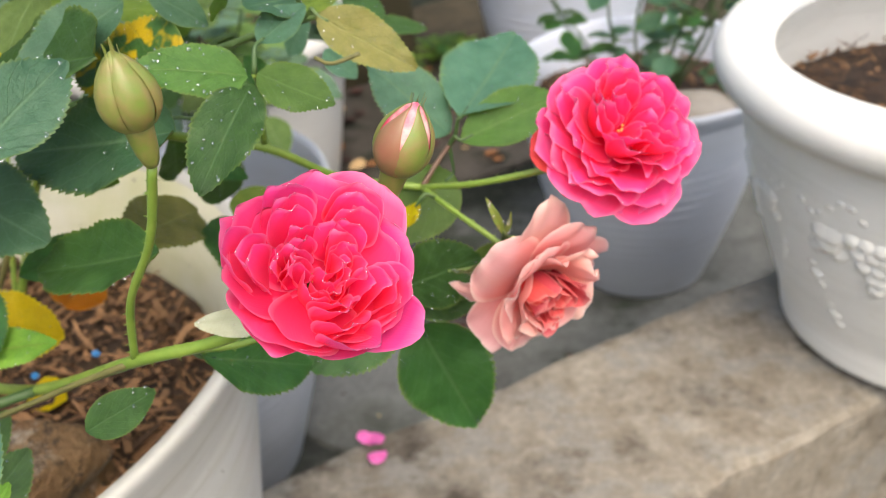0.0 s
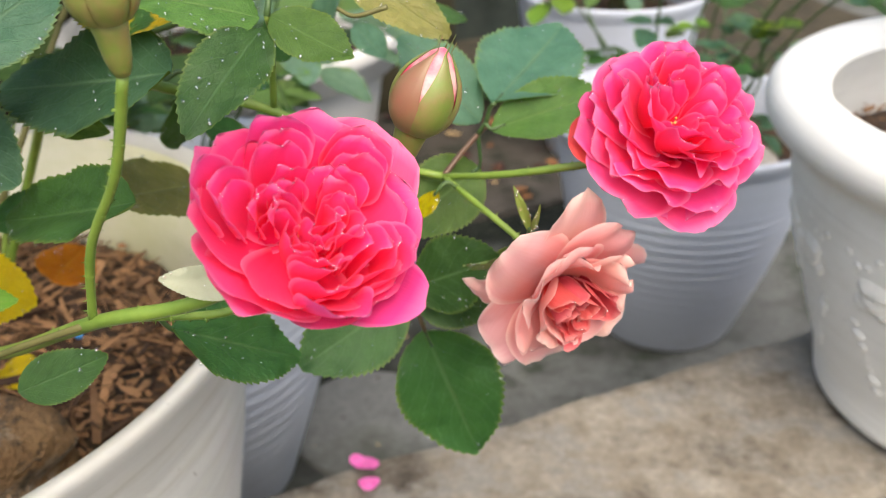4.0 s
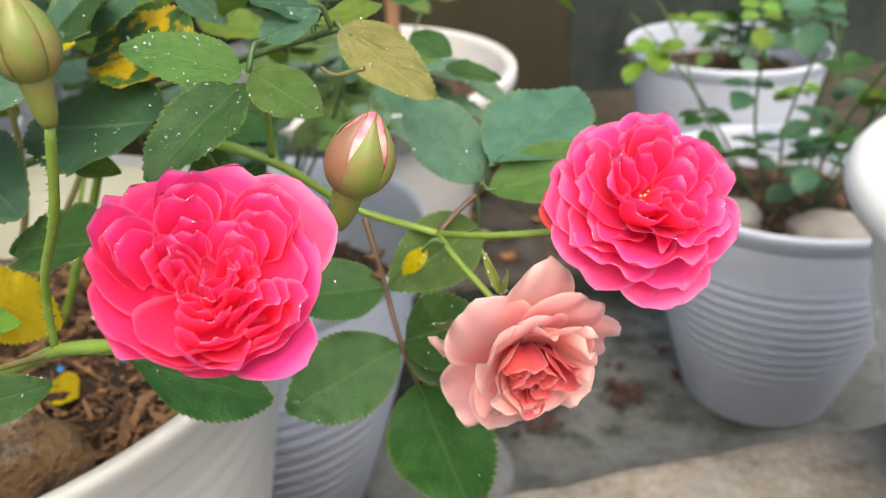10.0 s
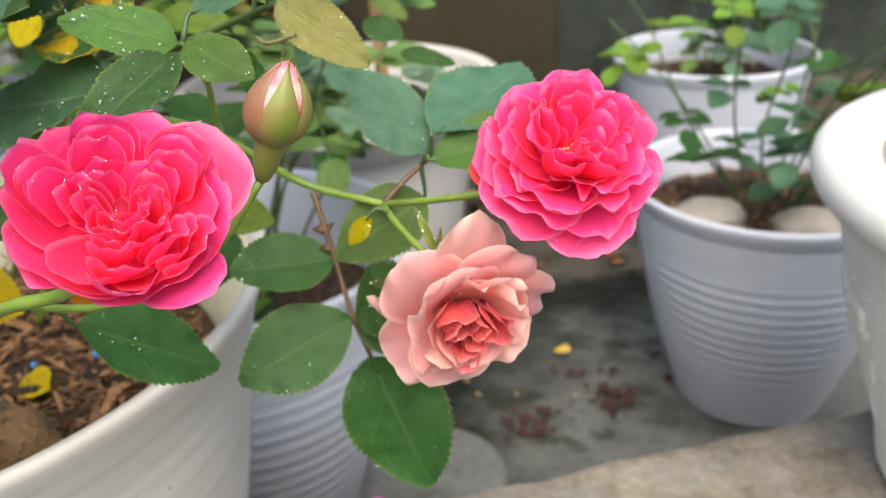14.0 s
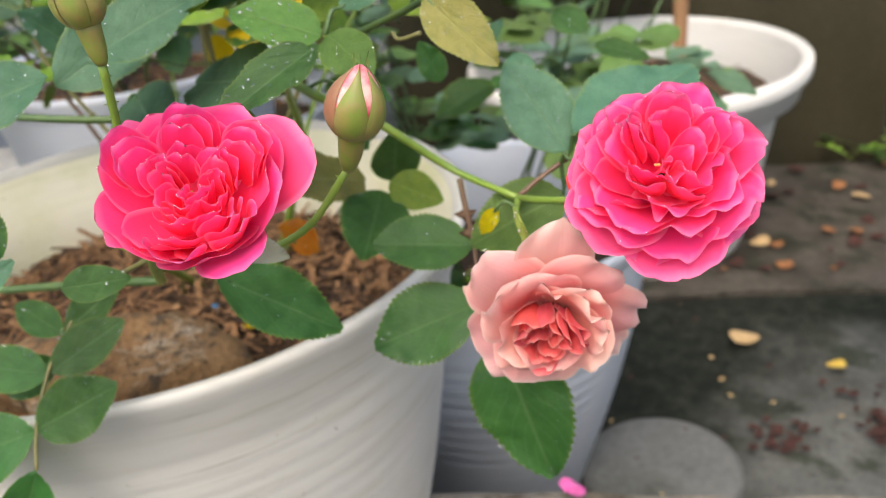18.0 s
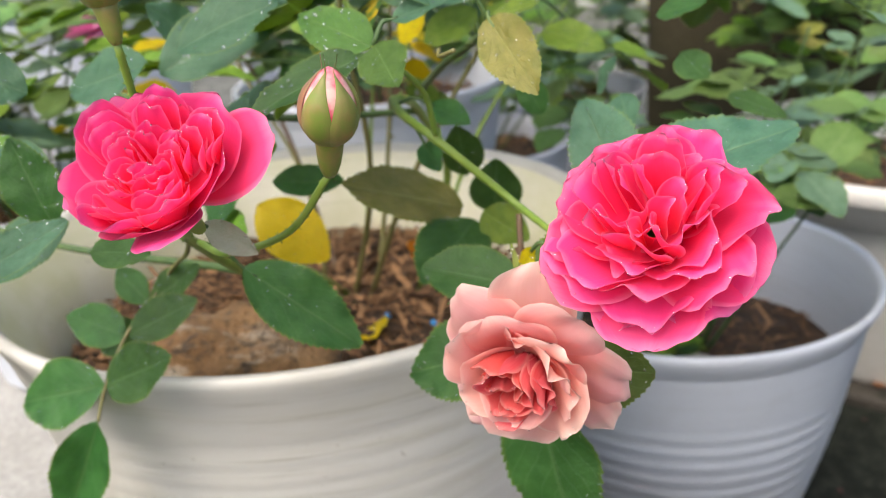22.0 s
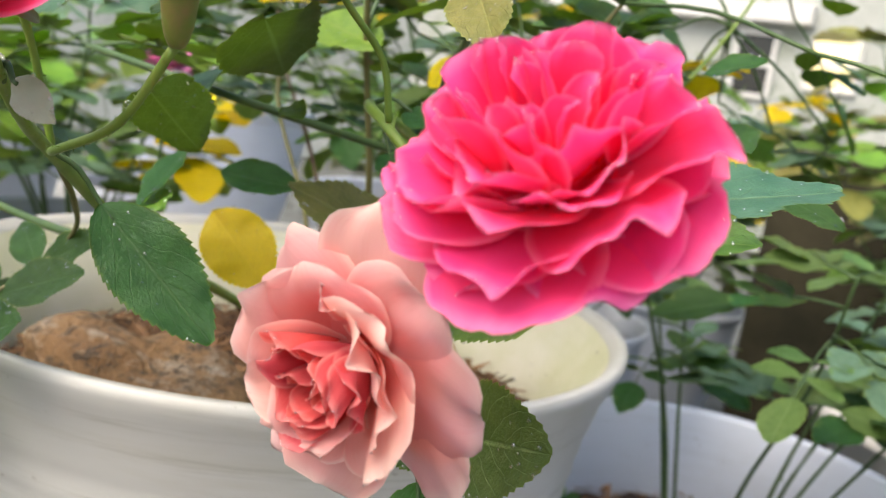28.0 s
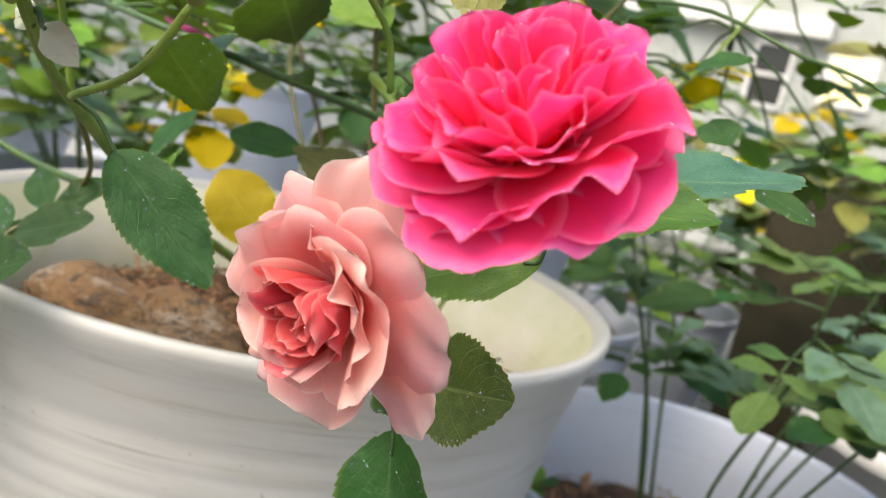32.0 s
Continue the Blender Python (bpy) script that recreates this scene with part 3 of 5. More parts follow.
def blob_mesh(name, sx, sy, sz, mat, seed, rough=0.12, sub=4):
    bm = bmesh.new()
    bmesh.ops.create_icosphere(bm, subdivisions=sub, radius=1.0)
    for v in bm.verts:
        n = noise.noise(v.co * 1.3 + Vector((seed * 7.1, seed, 0))) + 0.4 * noise.noise(v.co * 3.7 + Vector((seed, 3, seed)))
        v.co *= 1 + rough * n
        v.co = Vector((v.co.x * sx, v.co.y * sy, v.co.z * sz))
    me = bpy.data.meshes.new(name)
    bm.to_mesh(me)
    bm.free()
    me.polygons.foreach_set("use_smooth", [True] * len(me.polygons))
    me.materials.append(mat)
    return me


# ---------------------------------------------------------------- the setting

SLOPE = math.atan(0.51)
EDGE = Matrix.Translation((0.231, 0.575, 0)) @ pose(0, 0, 0, 0, 0, math.degrees(SLOPE))


def box_mesh(name, x0, x1, y0, y1, z0, z1, mat, m=None, bevel=0.006, cuts=0, wob=0.0):
    bm = bmesh.new()
    bmesh.ops.create_cube(bm, size=1.0)
    for v in bm.verts:
        v.co = Vector(((x0 + x1) / 2 + v.co.x * (x1 - x0), (y0 + y1) / 2 + v.co.y * (y1 - y0), (z0 + z1) / 2 + v.co.z * (z1 - z0)))
    if cuts:
        bmesh.ops.subdivide_edges(bm, edges=[e for e in bm.edges if abs(e.verts[0].co.x - e.verts[1].co.x) > (x1 - x0) * 0.5], cuts=cuts, use_grid_fill=True)
    if bevel:
        bmesh.ops.bevel(bm, geom=[e for e in bm.edges if e.calc_face_angle(0) > 0.5], offset=bevel, segments=3, affect="EDGES", profile=0.6)
    if wob:
        for v in bm.verts:
            v.co += Vector((0, (noise.noise(v.co * 9) + 0.6 * noise.noise(v.co * 31)) * wob, noise.noise(v.co * 6 + Vector((5, 1, 2))) * wob * 0.5))
    if m is not None:
        bm.transform(m)
    me = bpy.data.meshes.new(name)
    bm.to_mesh(me)
    bm.free()
    me.materials.append(mat)
    return me


def ground_sheet():
    n = 40
    verts, faces = [], []
    for j in range(n + 1):
        for i in range(n + 1):
            x = 60 * (2 * i / n - 1) ** 3
            y = 60 * (2 * j / n - 1) ** 3
            verts.append((x, y, 0.004 * noise.noise(Vector((x * 2, y * 2, 0)))))
    for j in range(n):
        for i in range(n):
            a = j * (n + 1) + i
            faces.append((a, a + 1, a + n + 2, a + n + 1))
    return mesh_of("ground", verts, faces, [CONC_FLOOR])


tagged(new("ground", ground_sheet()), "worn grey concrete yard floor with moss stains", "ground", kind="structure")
# soil bed in front of the low wall
tagged(new("soil_bed", box_mesh("soil_bed", -3.0, 3.0, -2.6, -0.1, -0.05, 0.06, DARK_SOIL, EDGE, 0.01)), "dark earth bed in front of the low wall", "ground", kind="structure")
# low wall with its cap
tagged(new("low_wall", box_mesh("low_wall", -0.746, 2.5, -0.092, 0.088, 0.0, 0.28, CONC_TAN, EDGE, 0.014, 150, 0.010)), "low tan concrete wall with stained top", "wall", kind="structure")
tagged(new("platform", box_mesh("platform", -3.0, -0.75, -0.044, 0.95, 0.0, 0.28, CONC_WHITE, EDGE, 0.008, 160, 0.016)), "white-washed concrete platform with chipped edge", "platform", kind="structure")
tagged(new("flower_bed", box_mesh("flower_bed", -3.0, -0.76, -2.6, -0.040, 0.0, 0.264, DARK_SOIL, EDGE, 0.01, 80, 0.010)), "dark mossy earth bed along the white platform", "ground", kind="structure")

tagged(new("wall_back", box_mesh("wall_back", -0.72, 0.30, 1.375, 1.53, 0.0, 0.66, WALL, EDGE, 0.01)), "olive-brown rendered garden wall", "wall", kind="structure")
# added wall, coloured dark in place of the recess's shade
tagged(new("wall_far", box_mesh("wall_far", 0.20, 5.0, 1.75, 1.9, 0.0, 1.6, RECESS_DARK, EDGE, 0.01)), "added dark wall standing in for the shaded recess behind the pots", "wall", kind="structure")


tagged(new("upper_slab", box_mesh("upper_slab", -1.35, 0.42, 0.838, 1.36, -0.02, 0.014, CONC_OLD, EDGE, 0.006, 50, 0.010)), "old tan concrete slab along the garden wall", "paving", kind="structure")
# dark sheet added over the floor to stand in for shade by the wall
tagged(new("shade_bed", box_mesh("shade_bed", 0.302, 1.6, 1.18, 1.75, -0.05, 0.016, DARK_SOIL, EDGE, 0.01)), "added dark soil sheet standing in for the shade behind the pots", "ground", kind="structure")
disc = thing("stepping_disc", (-0.172, 0.848, 0.004), "pale round concrete disc lying on the floor", "paving disc")
part("slab", lathe_mesh("slab", [(0.0, 0.004), (0.092, 0.004), (0.097, 0.0015), (0.098, -0.004)], CONC_PALE, 48), None, disc)

# ---------------------------------------------------------------- pots


def pot(name, at, rim_r, base_r, height, kind, label, mat=WHITE, inside=WHITE_IN_LIT, soil_drop=0.05, group="", seed=1):
    p = thing(name, at, label, "plant pot", group)
    prof, ids = [(0.0, 0.0), (base_r - 0.004, 0.0), (base_r, 0.004)], [0, 0, 0]
    h = height
    if kind == "bowl":
        wall_r = rim_r * 0.925
        n = 44
        for i in range(1, n):
            t = i / n
            z = 0.004 + t * (h - 0.052)
            r = base_r + (wall_r - base_r) * t ** 0.8
            prof.append((r + 0.0005 * math.sin(t * 2 * math.pi * 15) * (1 if t > 0.25 else 0.4), z))
            ids.append(0)
        outer = [(wall_r + 0.001, h - 0.046), (wall_r + 0.003, h - 0.040), (rim_r * 0.955, h - 0.026), (rim_r * 0.985, h - 0.012), (rim_r, h - 0.005), (rim_r, h - 0.001), (rim_r - 0.002, h)]
        inner = [(rim_r - 0.006, h - 0.0005), (rim_r - 0.010, h - 0.006), (rim_r * 0.92, h - 0.016), (rim_r * 0.865, h - 0.034), (rim_r * 0.835, h - 0.052), (rim_r * 0.80, h - 0.12)]
        soil_r = rim_r * 0.82
    elif kind == "ribbed":
        wall_r = rim_r * 0.945
        n = 132
        for i in range(1, n):
            t = i / n
            z = 0.004 + t * (h - 0.034)
            r = base_r + (wall_r - base_r) * (0.30 * math.sin(min(1, t * 1.3) * math.pi / 2) + 0.70 * t)
            on = max(0.0, min(1.0, (t - 0.22) * 12)) * max(0.0, min(1.0, (0.86 - t) * 14))
            prof.append((r + 0.0006 * on * math.sin((t - 0.22) * 2 * math.pi * 19), z))
            ids.append(0)
        outer = [(wall_r, h - 0.028), (wall_r + 0.002, h - 0.024), (rim_r - 0.006, h - 0.02), (rim_r - 0.001, h - 0.009), (rim_r, h - 0.004), (rim_r - 0.001, h)]
        inner = [(rim_r - 0.005, h), (rim_r - 0.008, h - 0.004), (wall_r - 0.006, h - 0.03), (wall_r - 0.016, h - 0.12)]
    elif kind == "lipped":
        wall_r = rim_r * 0.84
        n = 30
        for i in range(1, n):
            t = i / n
            prof.append((base_r + (wall_r - base_r) * t ** 0.9, 0.004 + t * (h - 0.08)))
            ids.append(0)
        outer = [(wall_r, h - 0.075), (wall_r + 0.004, h - 0.07), (rim_r * 0.94, h - 0.062), (rim_r * 0.955, h - 0.034), (rim_r * 0.99, h - 0.028), (rim_r, h - 0.022), (rim_r, h - 0.004), (rim_r - 0.004, h)]
        inner = [(rim_r - 0.012, h), (rim_r - 0.02, h - 0.006), (rim_r * 0.9, h - 0.03), (wall_r - 0.012, h - 0.09), (wall_r - 0.02, h - 0.14)]
    else:
        wall_r = rim_r * 0.885
        n = 40
        for i in range(1, n):
            t = i / n
            z = 0.004 + t * (h - 0.05)
            r = base_r + (wall_r - base_r) * (0.55 * t + 0.45 * math.sin(t * math.pi / 2))
            if t < 0.16:
                r += 0.006 * (1 - t / 0.16)
            prof.append((r, z))
            ids.append(0)
        outer = [(wall_r + 0.002, h - 0.046), (wall_r + 0.008, h - 0.043)]
        for i in range(9):
            a = -0.35 * math.pi + i / 8 * math.pi * 0.95
            outer.append((rim_r - 0.021 + 0.021 * math.cos(a), h - 0.021 + 0.021 * math.sin(a)))
        inner = [(rim_r - 0.036, h - 0.006), (rim_r - 0.045, h - 0.016), (wall_r - 0.010, h - 0.05), (wall_r - 0.02, h - 0.12)]
    segs_n = 128 if kind == "ribbed" else 112
    part("body", lathe_mesh("body", prof + outer[:1], mat, segs_n), None, p)
    part("rim", lathe_mesh("rim", outer + inner[:2], mat, segs_n), None, p)
    part("inner_wall", lathe_mesh("inner_wall", inner[1:], inside, segs_n), None, p)
    if kind == "ornate":
        rng = random.Random(seed)
        for k in range(7):
            a0 = 2 * math.pi * k / 7 + 0.35
            bm = bmesh.new()

            def dot(a, z, s, flat=0.5):
                t = (z - 0.004) / (h - 0.05)
                r = base_r + (wall_r - base_r) * (0.55 * t + 0.45 * math.sin(t * math.pi / 2))
                mm = Matrix.Translation(((r - 0.001) * math.cos(a), (r - 0.001) * math.sin(a), z)) @ Matrix.Rotation(a, 4, "Z") @ Matrix.Diagonal((s * flat, s, s, 1))
                bmesh.ops.create_icosphere(bm, subdivisions=2, radius=1.0, matrix=mm)

            for row in range(6):
                for c in range(5 - row if row else 4):
                    dot(a0 + (c - (4 - row) / 2) * 0.058 + rng.gauss(0, 0.006), 0.160 - row * 0.0100 + rng.gauss(0, 0.001), 0.0074, 0.45)
            for sgn in (-1, 1):
                for q in range(5):
                    t = (q - 2) / 2
                    dot(a0 + sgn * 0.24 + 0.05 * t, 0.150 + 0.016 * abs(t) * (1 if q % 2 else -0.4), 0.0125 - 0.003 * abs(t), 0.22)
                for q in range(7):
                    t = q / 6
                    dot(a0 + sgn * (0.08 + 0.30 * t), 0.180 + 0.010 * math.sin(t * 6), 0.0042, 0.4)
                    dot(a0 + sgn * (0.34 - 0.14 * t), 0.120 - 0.055 * t, 0.0050 + 0.002 * math.sin(t * 9), 0.3)
            tagged(part("relief", bm, mat, p), "low moulded grape and leaf relief", kind="stuff")
    # soil and chips
    rng = random.Random(seed * 31)
    sr = soil_r if kind == "bowl" else wall_r - 0.013
    zt = h - soil_drop
    verts, faces = [(0, 0, zt + 0.012)], []
    rings, segs = 9, 40
    for i in range(1, rings + 1):
        for k in range(segs):
            a = 2 * math.pi * k / segs
            r = sr * i / rings
            verts.append((r * math.cos(a), r * math.sin(a), zt + 0.012 * (1 - (i / rings) ** 2) + 0.010 * noise.noise(Vector((r * math.cos(a) * 26, r * math.sin(a) * 26, seed)))))
    for k in range(segs):
        faces.append((0, 1 + k, 1 + (k + 1) % segs))
    for i in range(rings - 1):
        for k in range(segs):
            a = 1 + i * segs
            faces.append((a + k, a + segs + k, a + segs + (k + 1) % segs, a + (k + 1) % segs))
    soil = thing("soil", (at[0], at[1], at[2]), "dark potting soil covered in brown bark chips", "soil")
    part("soil_mass", mesh_of("soil_mass", verts, faces, [SOIL]), None, soil)
    cv, cf = [], []
    count = 3400 if kind == "bowl" else 620
    for i in range(count):
        r, a = sr * 0.97 * math.sqrt(rng.random()), rng.uniform(0, 6.283)
        L = rng.choice((0.003, 0.004, 0.006, 0.008, 0.008, 0.012, 0.012, 0.018, 0.026, 0.040)) * rng.uniform(0.7, 1.2)
        w = rng.choice((0.0004, 0.0006, 0.0010, 0.0030, 0.0045)) * rng.uniform(0.8, 1.3) if L > 0.010 else rng.uniform(0.0010, 0.0045)
        th = rng.uniform(0.0003, 0.0009)
        r = min(r, sr - L * 0.5)
        m = Matrix.Translation((r * math.cos(a), r * math.sin(a), zt + 0.014 * (1 - (r / sr) ** 2) + rng.uniform(0.001, 0.010))) @ pose(0, 0, 0, rng.gauss(0, 20), rng.gauss(0, 18), rng.uniform(0, 360))
        q = len(cv)
        bend = rng.uniform(-0.12, 0.12) * L
        for sx in (-0.5, 0.0, 0.5):
            ww = w * (1.0 if sx == 0 else rng.uniform(0.35, 0.9))
            for sy, sz in ((-1, -1), (1, -1), (1, 1), (-1, 1)):
                cv.append(tuple(m @ Vector((sx * L, sy * ww / 2 + (bend if sx else 0), sz * th / 2 + (0 if sx else abs(bend) * 0.4)))))
        for s in (0, 4):
            for k in range(4):
                cf.append((q + s + k, q + s + (k + 1) % 4, q + s + 4 + (k + 1) % 4, q + s + 4 + k))
        cf += [(q + 3, q + 2, q + 1, q), (q + 8, q + 9, q + 10, q + 11)]
    tagged(part("mulch", mesh_of("mulch", cv, cf, [CHIP], False), None, soil), "brown bark chips and straw bits", kind="stuff")
    return p, soil, zt


MAIN = (-0.324, 0.348, 0.28)
pot("plant_pot", MAIN, 0.2055, 0.152, 0.257, "bowl", "large round white plastic flower pot with flared yellowed rim", soil_drop=0.073, seed=2)
SECOND = (-0.3475, 0.760, 0.0)
pot("plant_pot", SECOND, 0.194, 0.10, 0.372, "ribbed", "cool white ribbed plastic flower pot on the floor, coloured darker for shade", GREYW_SHADED, GREYW, 0.10, "ribbed pots", 3)
RIBBED = (0.230, 1.112, 0.0)
pot("plant_pot", RIBBED, 0.182, 0.10, 0.325, "ribbed", "cool white ribbed plastic flower pot with two stones on its soil", GREYW, GREYW, 0.055, "ribbed pots", 4)
BEHIND = (0.18, 1.68, 0.0)
pot("plant_pot", BEHIND, 0.182, 0.10, 0.34, "ribbed", "cool white ribbed flower pot standing near the dark wall", GREYW, GREYW, 0.06, "ribbed pots", 5)
THIRD = (-0.455, 1.425, 0.012)
pot("planter", THIRD, 0.285, 0.19, 0.335, "lipped", "wide white planter with a thick stepped lip and a wooden stake", WHITE_LIGHTER, WHITE_LIGHTER, 0.07, seed=6)
ORN = (0.378, 0.606, 0.28)
pot("ornate_pot", ORN, 0.1965, 0.112, 0.266, "ornate", "off-white pot with rolled rim and grape relief", ORNATE, ORNATE, 0.075, seed=7)
LEFT = (-1.09, 0.09, 0.28)
pot("plant_pot", LEFT, 0.17, 0.105, 0.22, "ribbed", "cool white ribbed flower pot on the white platform", GREYW, GREYW, 0.05, "ribbed pots", 8)

# stones
st = thing("river_stone", (-0.258, 0.256, 0.483), "brown worn river stone lying on the bark chips", "stone")
so = part("stone", blob_mesh("stone", 0.073, 0.040, 0.040, STONE, 2, 0.34, 5), None, st)
st.rotation_euler = (radians(6), radians(-4), radians(40))
for at, s, sd, rz in (((0.150, 1.05, 0.285), (0.048, 0.04, 0.026), 5, 20), ((0.275, 1.03, 0.285), (0.055, 0.036, 0.026), 6, -10), ((-0.285, 0.715, 0.288), (0.034, 0.026, 0.02), 7, 50)):
    s2 = thing("pot_stone", at, "pale rounded stone lying on the soil", "stone", "stones in the pots")
    part("stone", blob_mesh("stone", *s, STONE_PALE, sd, 0.2), None, s2)
    s2.rotation_euler = (0, 0, radians(rz))
# stake
sk = thing("wooden_stake", (-0.378, 1.43, 0.25), "reddish-brown wooden stake stuck in the planter", "stake")
world_part("stake", tube_mesh("stake", [(-0.378, 1.43, 0.25), (-0.378, 1.435, 0.6), (-0.383, 1.44, 1.1)], 0.012, 0.011, WOOD, 10, 8, 0.03), sk)

# ---------------------------------------------------------------- the rose bush in the large pot

ROOT = Vector((-0.335, 0.385, 0.466))
bush = thing("rose_bush", ROOT, "rose bush with pink and faded peach blooms in the large pot", "rose bush")
RNG = random.Random(11)


LINE = []


def cane(pts, r0, r1, mat=STEM, thorns=0, hairs=0, name="stem", sides=8):
    LINE.extend(smooth_path(pts, 6))
    return world_part(name, tube_mesh(name, pts, r0, r1, mat, sides, 6, 0.03, thorns, RNG, hairs), bush)


A, C, D = Vector((-0.042, 0.178, 0.676)), Vector((0.051, 0.274, 0.661)), Vector((0.020, 0.254, 0.606))
NA, NC, ND = Vector((0.40, -0.45, 0.80)).normalized(), Vector((0.31, -0.50, 0.81)).normalized(), Vector((0.46, -0.86, -0.22)).normalized()
JOINT = (-0.025, 0.314, 0.619)


def tips(ob, m):
    """Remembers the rim of a petal, where dew gathers."""
    vs = ob.data.vertices
    for i in range(int(len(vs) * 0.80), len(vs), 5):
        PETAL_TIPS.append(m @ ob.matrix_basis @ vs[i].co)


def flower(at, n, scale, rings, label, core_mat, spin=0.0, seed=1, drop=0.014, packed=(), extra=(), limp=0.0016):
    """rings: (count, length, width, phi0, phi1, curl, wrap, ruffle, material, roll, jitter)."""
    rng = random.Random(seed)
    m = axis_frame(at - Vector(n) * drop * scale, n, spin)
    prof = [(0.0, -0.010), (0.0022, -0.0098), (0.0045, -0.007), (0.0050, -0.004), (0.0042, -0.0015), (0.0030, 0.0)]
    cal = new("flower", lathe_mesh("flower", [(r * scale, z * scale) for r, z in prof], CALYX, 16))
    cal.parent = bush
    cal.matrix_local = Matrix.Translation(-ROOT) @ m
    tagged(cal, label)
    g = rng.uniform
    turn = 0.0
    for cnt, L, W, p0, p1, curl, wrap, ruf, mt, roll, jit in rings:
        turn += 360 / cnt * 0.5 + g(-12, 12)
        for k in range(cnt):
            a = g(-jit, jit)
            ob = new("petal", petal_mesh("petal", L * scale * (1 + g(-0.09, 0.09)), W * scale * (1 + g(-0.14, 0.16)), p0 + a * 0.4, p1 + a, curl + g(-10, 10), wrap, ruf * scale * (1 + g(-0.3, 0.5)), rng, mt, r0=0.002 * scale, z0=g(-0.0005, 0.0005) * scale, notch=g(0.0, 0.08), twist=0.05 + g(-0.02, 0.03), roll=roll, hollow=0.009 * scale))
            ob.parent = cal
            ob.matrix_local = pose(0, 0, 0, 0, 0, turn + 360 * k / cnt + g(-1, 1) * 50 / cnt)
            tips(ob, m)
    inv = m.to_3x3().inverted()
    for way, L, W, p0, p1, curl, wrap, mt, dent in extra:
        d = inv @ Vector(way)
        ob = new("petal", petal_mesh("petal", L * scale, W * scale, p0, p1, curl, wrap, limp * scale, rng, mt, r0=0.002 * scale, z0=-0.001 * scale, notch=dent, roll=0.10))
        ob.parent = cal
        ob.matrix_local = pose(0, 0, 0, 0, 0, math.degrees(math.atan2(d.y, d.x)))
    # folded inner petals, nested in a few bundles
    for bundles, nest, rad, L, W, gap, loose, mt in packed:
        for c in range(bundles):
            an, swing, tip_x, tip_y = 360 * c / bundles + g(-18, 18), g(-loose, loose), g(-9, 9), g(-10, 10)
            for j in range(nest):
                ob = new("petal", petal_mesh("petal", L * scale * (1 - 0.07 * j + g(-0.06, 0.08)), W * scale * (1 - 0.12 * j), 26 - 3 * j + g(-6, 6), 8 - 2 * j + g(-8, 6), 12 + g(-6, 14), 1.0, 0.0026 * scale, rng, mt, 12, 14, 0.0, 0.003 * scale, g(0.0, 0.06), g(-0.08, 0.08), 0.0, W * scale * (0.42 - 0.04 * j)))
                ob.parent = cal
                ob.matrix_local = pose(0, 0, 0, 0, 0, an) @ pose(rad * scale * g(0.96, 1.04), 0, 0, tip_x, tip_y, swing) @ pose(-j * gap * scale, g(-0.4, 0.4) * gap * scale, 0)
                tips(ob, m)
    off = 20.0
    for k in range(5):
        a = off + 72 * k + rng.uniform(-15, 15)
        sp = petal_mesh("sepal", 0.020 * scale, 0.007 * scale, 100, 130 + rng.uniform(-25, 25), 30, 0.6, 0.0004, rng, CALYX, 8, 4, 0.003, -0.002)
        so_ = new("sepal", sp)
        so_.parent = cal
        so_.matrix_local = pose(0, 0, 0, 0, 0, a)
    for k in range(6):
        bm = bmesh.new()
        bmesh.ops.create_icosphere(bm, subdivisions=1, radius=0.0006 * scale, matrix=Matrix.Translation((rng.gauss(0, 0.0014), rng.gauss(0, 0.0014), rng.uniform(0.008, 0.011) * scale)))
        part("stamen", bm, core_mat, cal)
    return cal


# the open hot-pink bloom nearest the bud: a bowl of guard petals filled with nested upright ones
flower(A, NA, 0.69, [
    (5, 0.0415, 0.047, 99, 20, 8, 0.95, 0.0021, PINK, 0.02, 4),
    (5, 0.0390, 0.042, 96, 12, 8, 1.0, 0.0021, PINK, 0.0, 4),
], "open hot-pink rose bloom with packed ruffled petals", STAMEN, 20, 5, 0.014, [
    (5, 5, 0.0245, 0.0250, 0.0290, 0.0040, 30, PINK),
    (4, 3, 0.0110, 0.0210, 0.0190, 0.0034, 60, PINK)],
    [((0.35, 0.93, 0.1), 0.050, 0.044, 93, 58, 10, 0.8, PINK, 0.03), ((-0.9, 0.2, 0.0), 0.0420, 0.030, 97, 26, 10, 0.9, PINK, -0.13),
     ((-0.3, -0.9, 0.0), 0.042, 0.048, 98, 20, 8, 0.95, PINK, 0.02), ((0.80, -0.30, -0.4), 0.0450, 0.030, 97, 28, 24, 0.85, PINK, -0.13)])
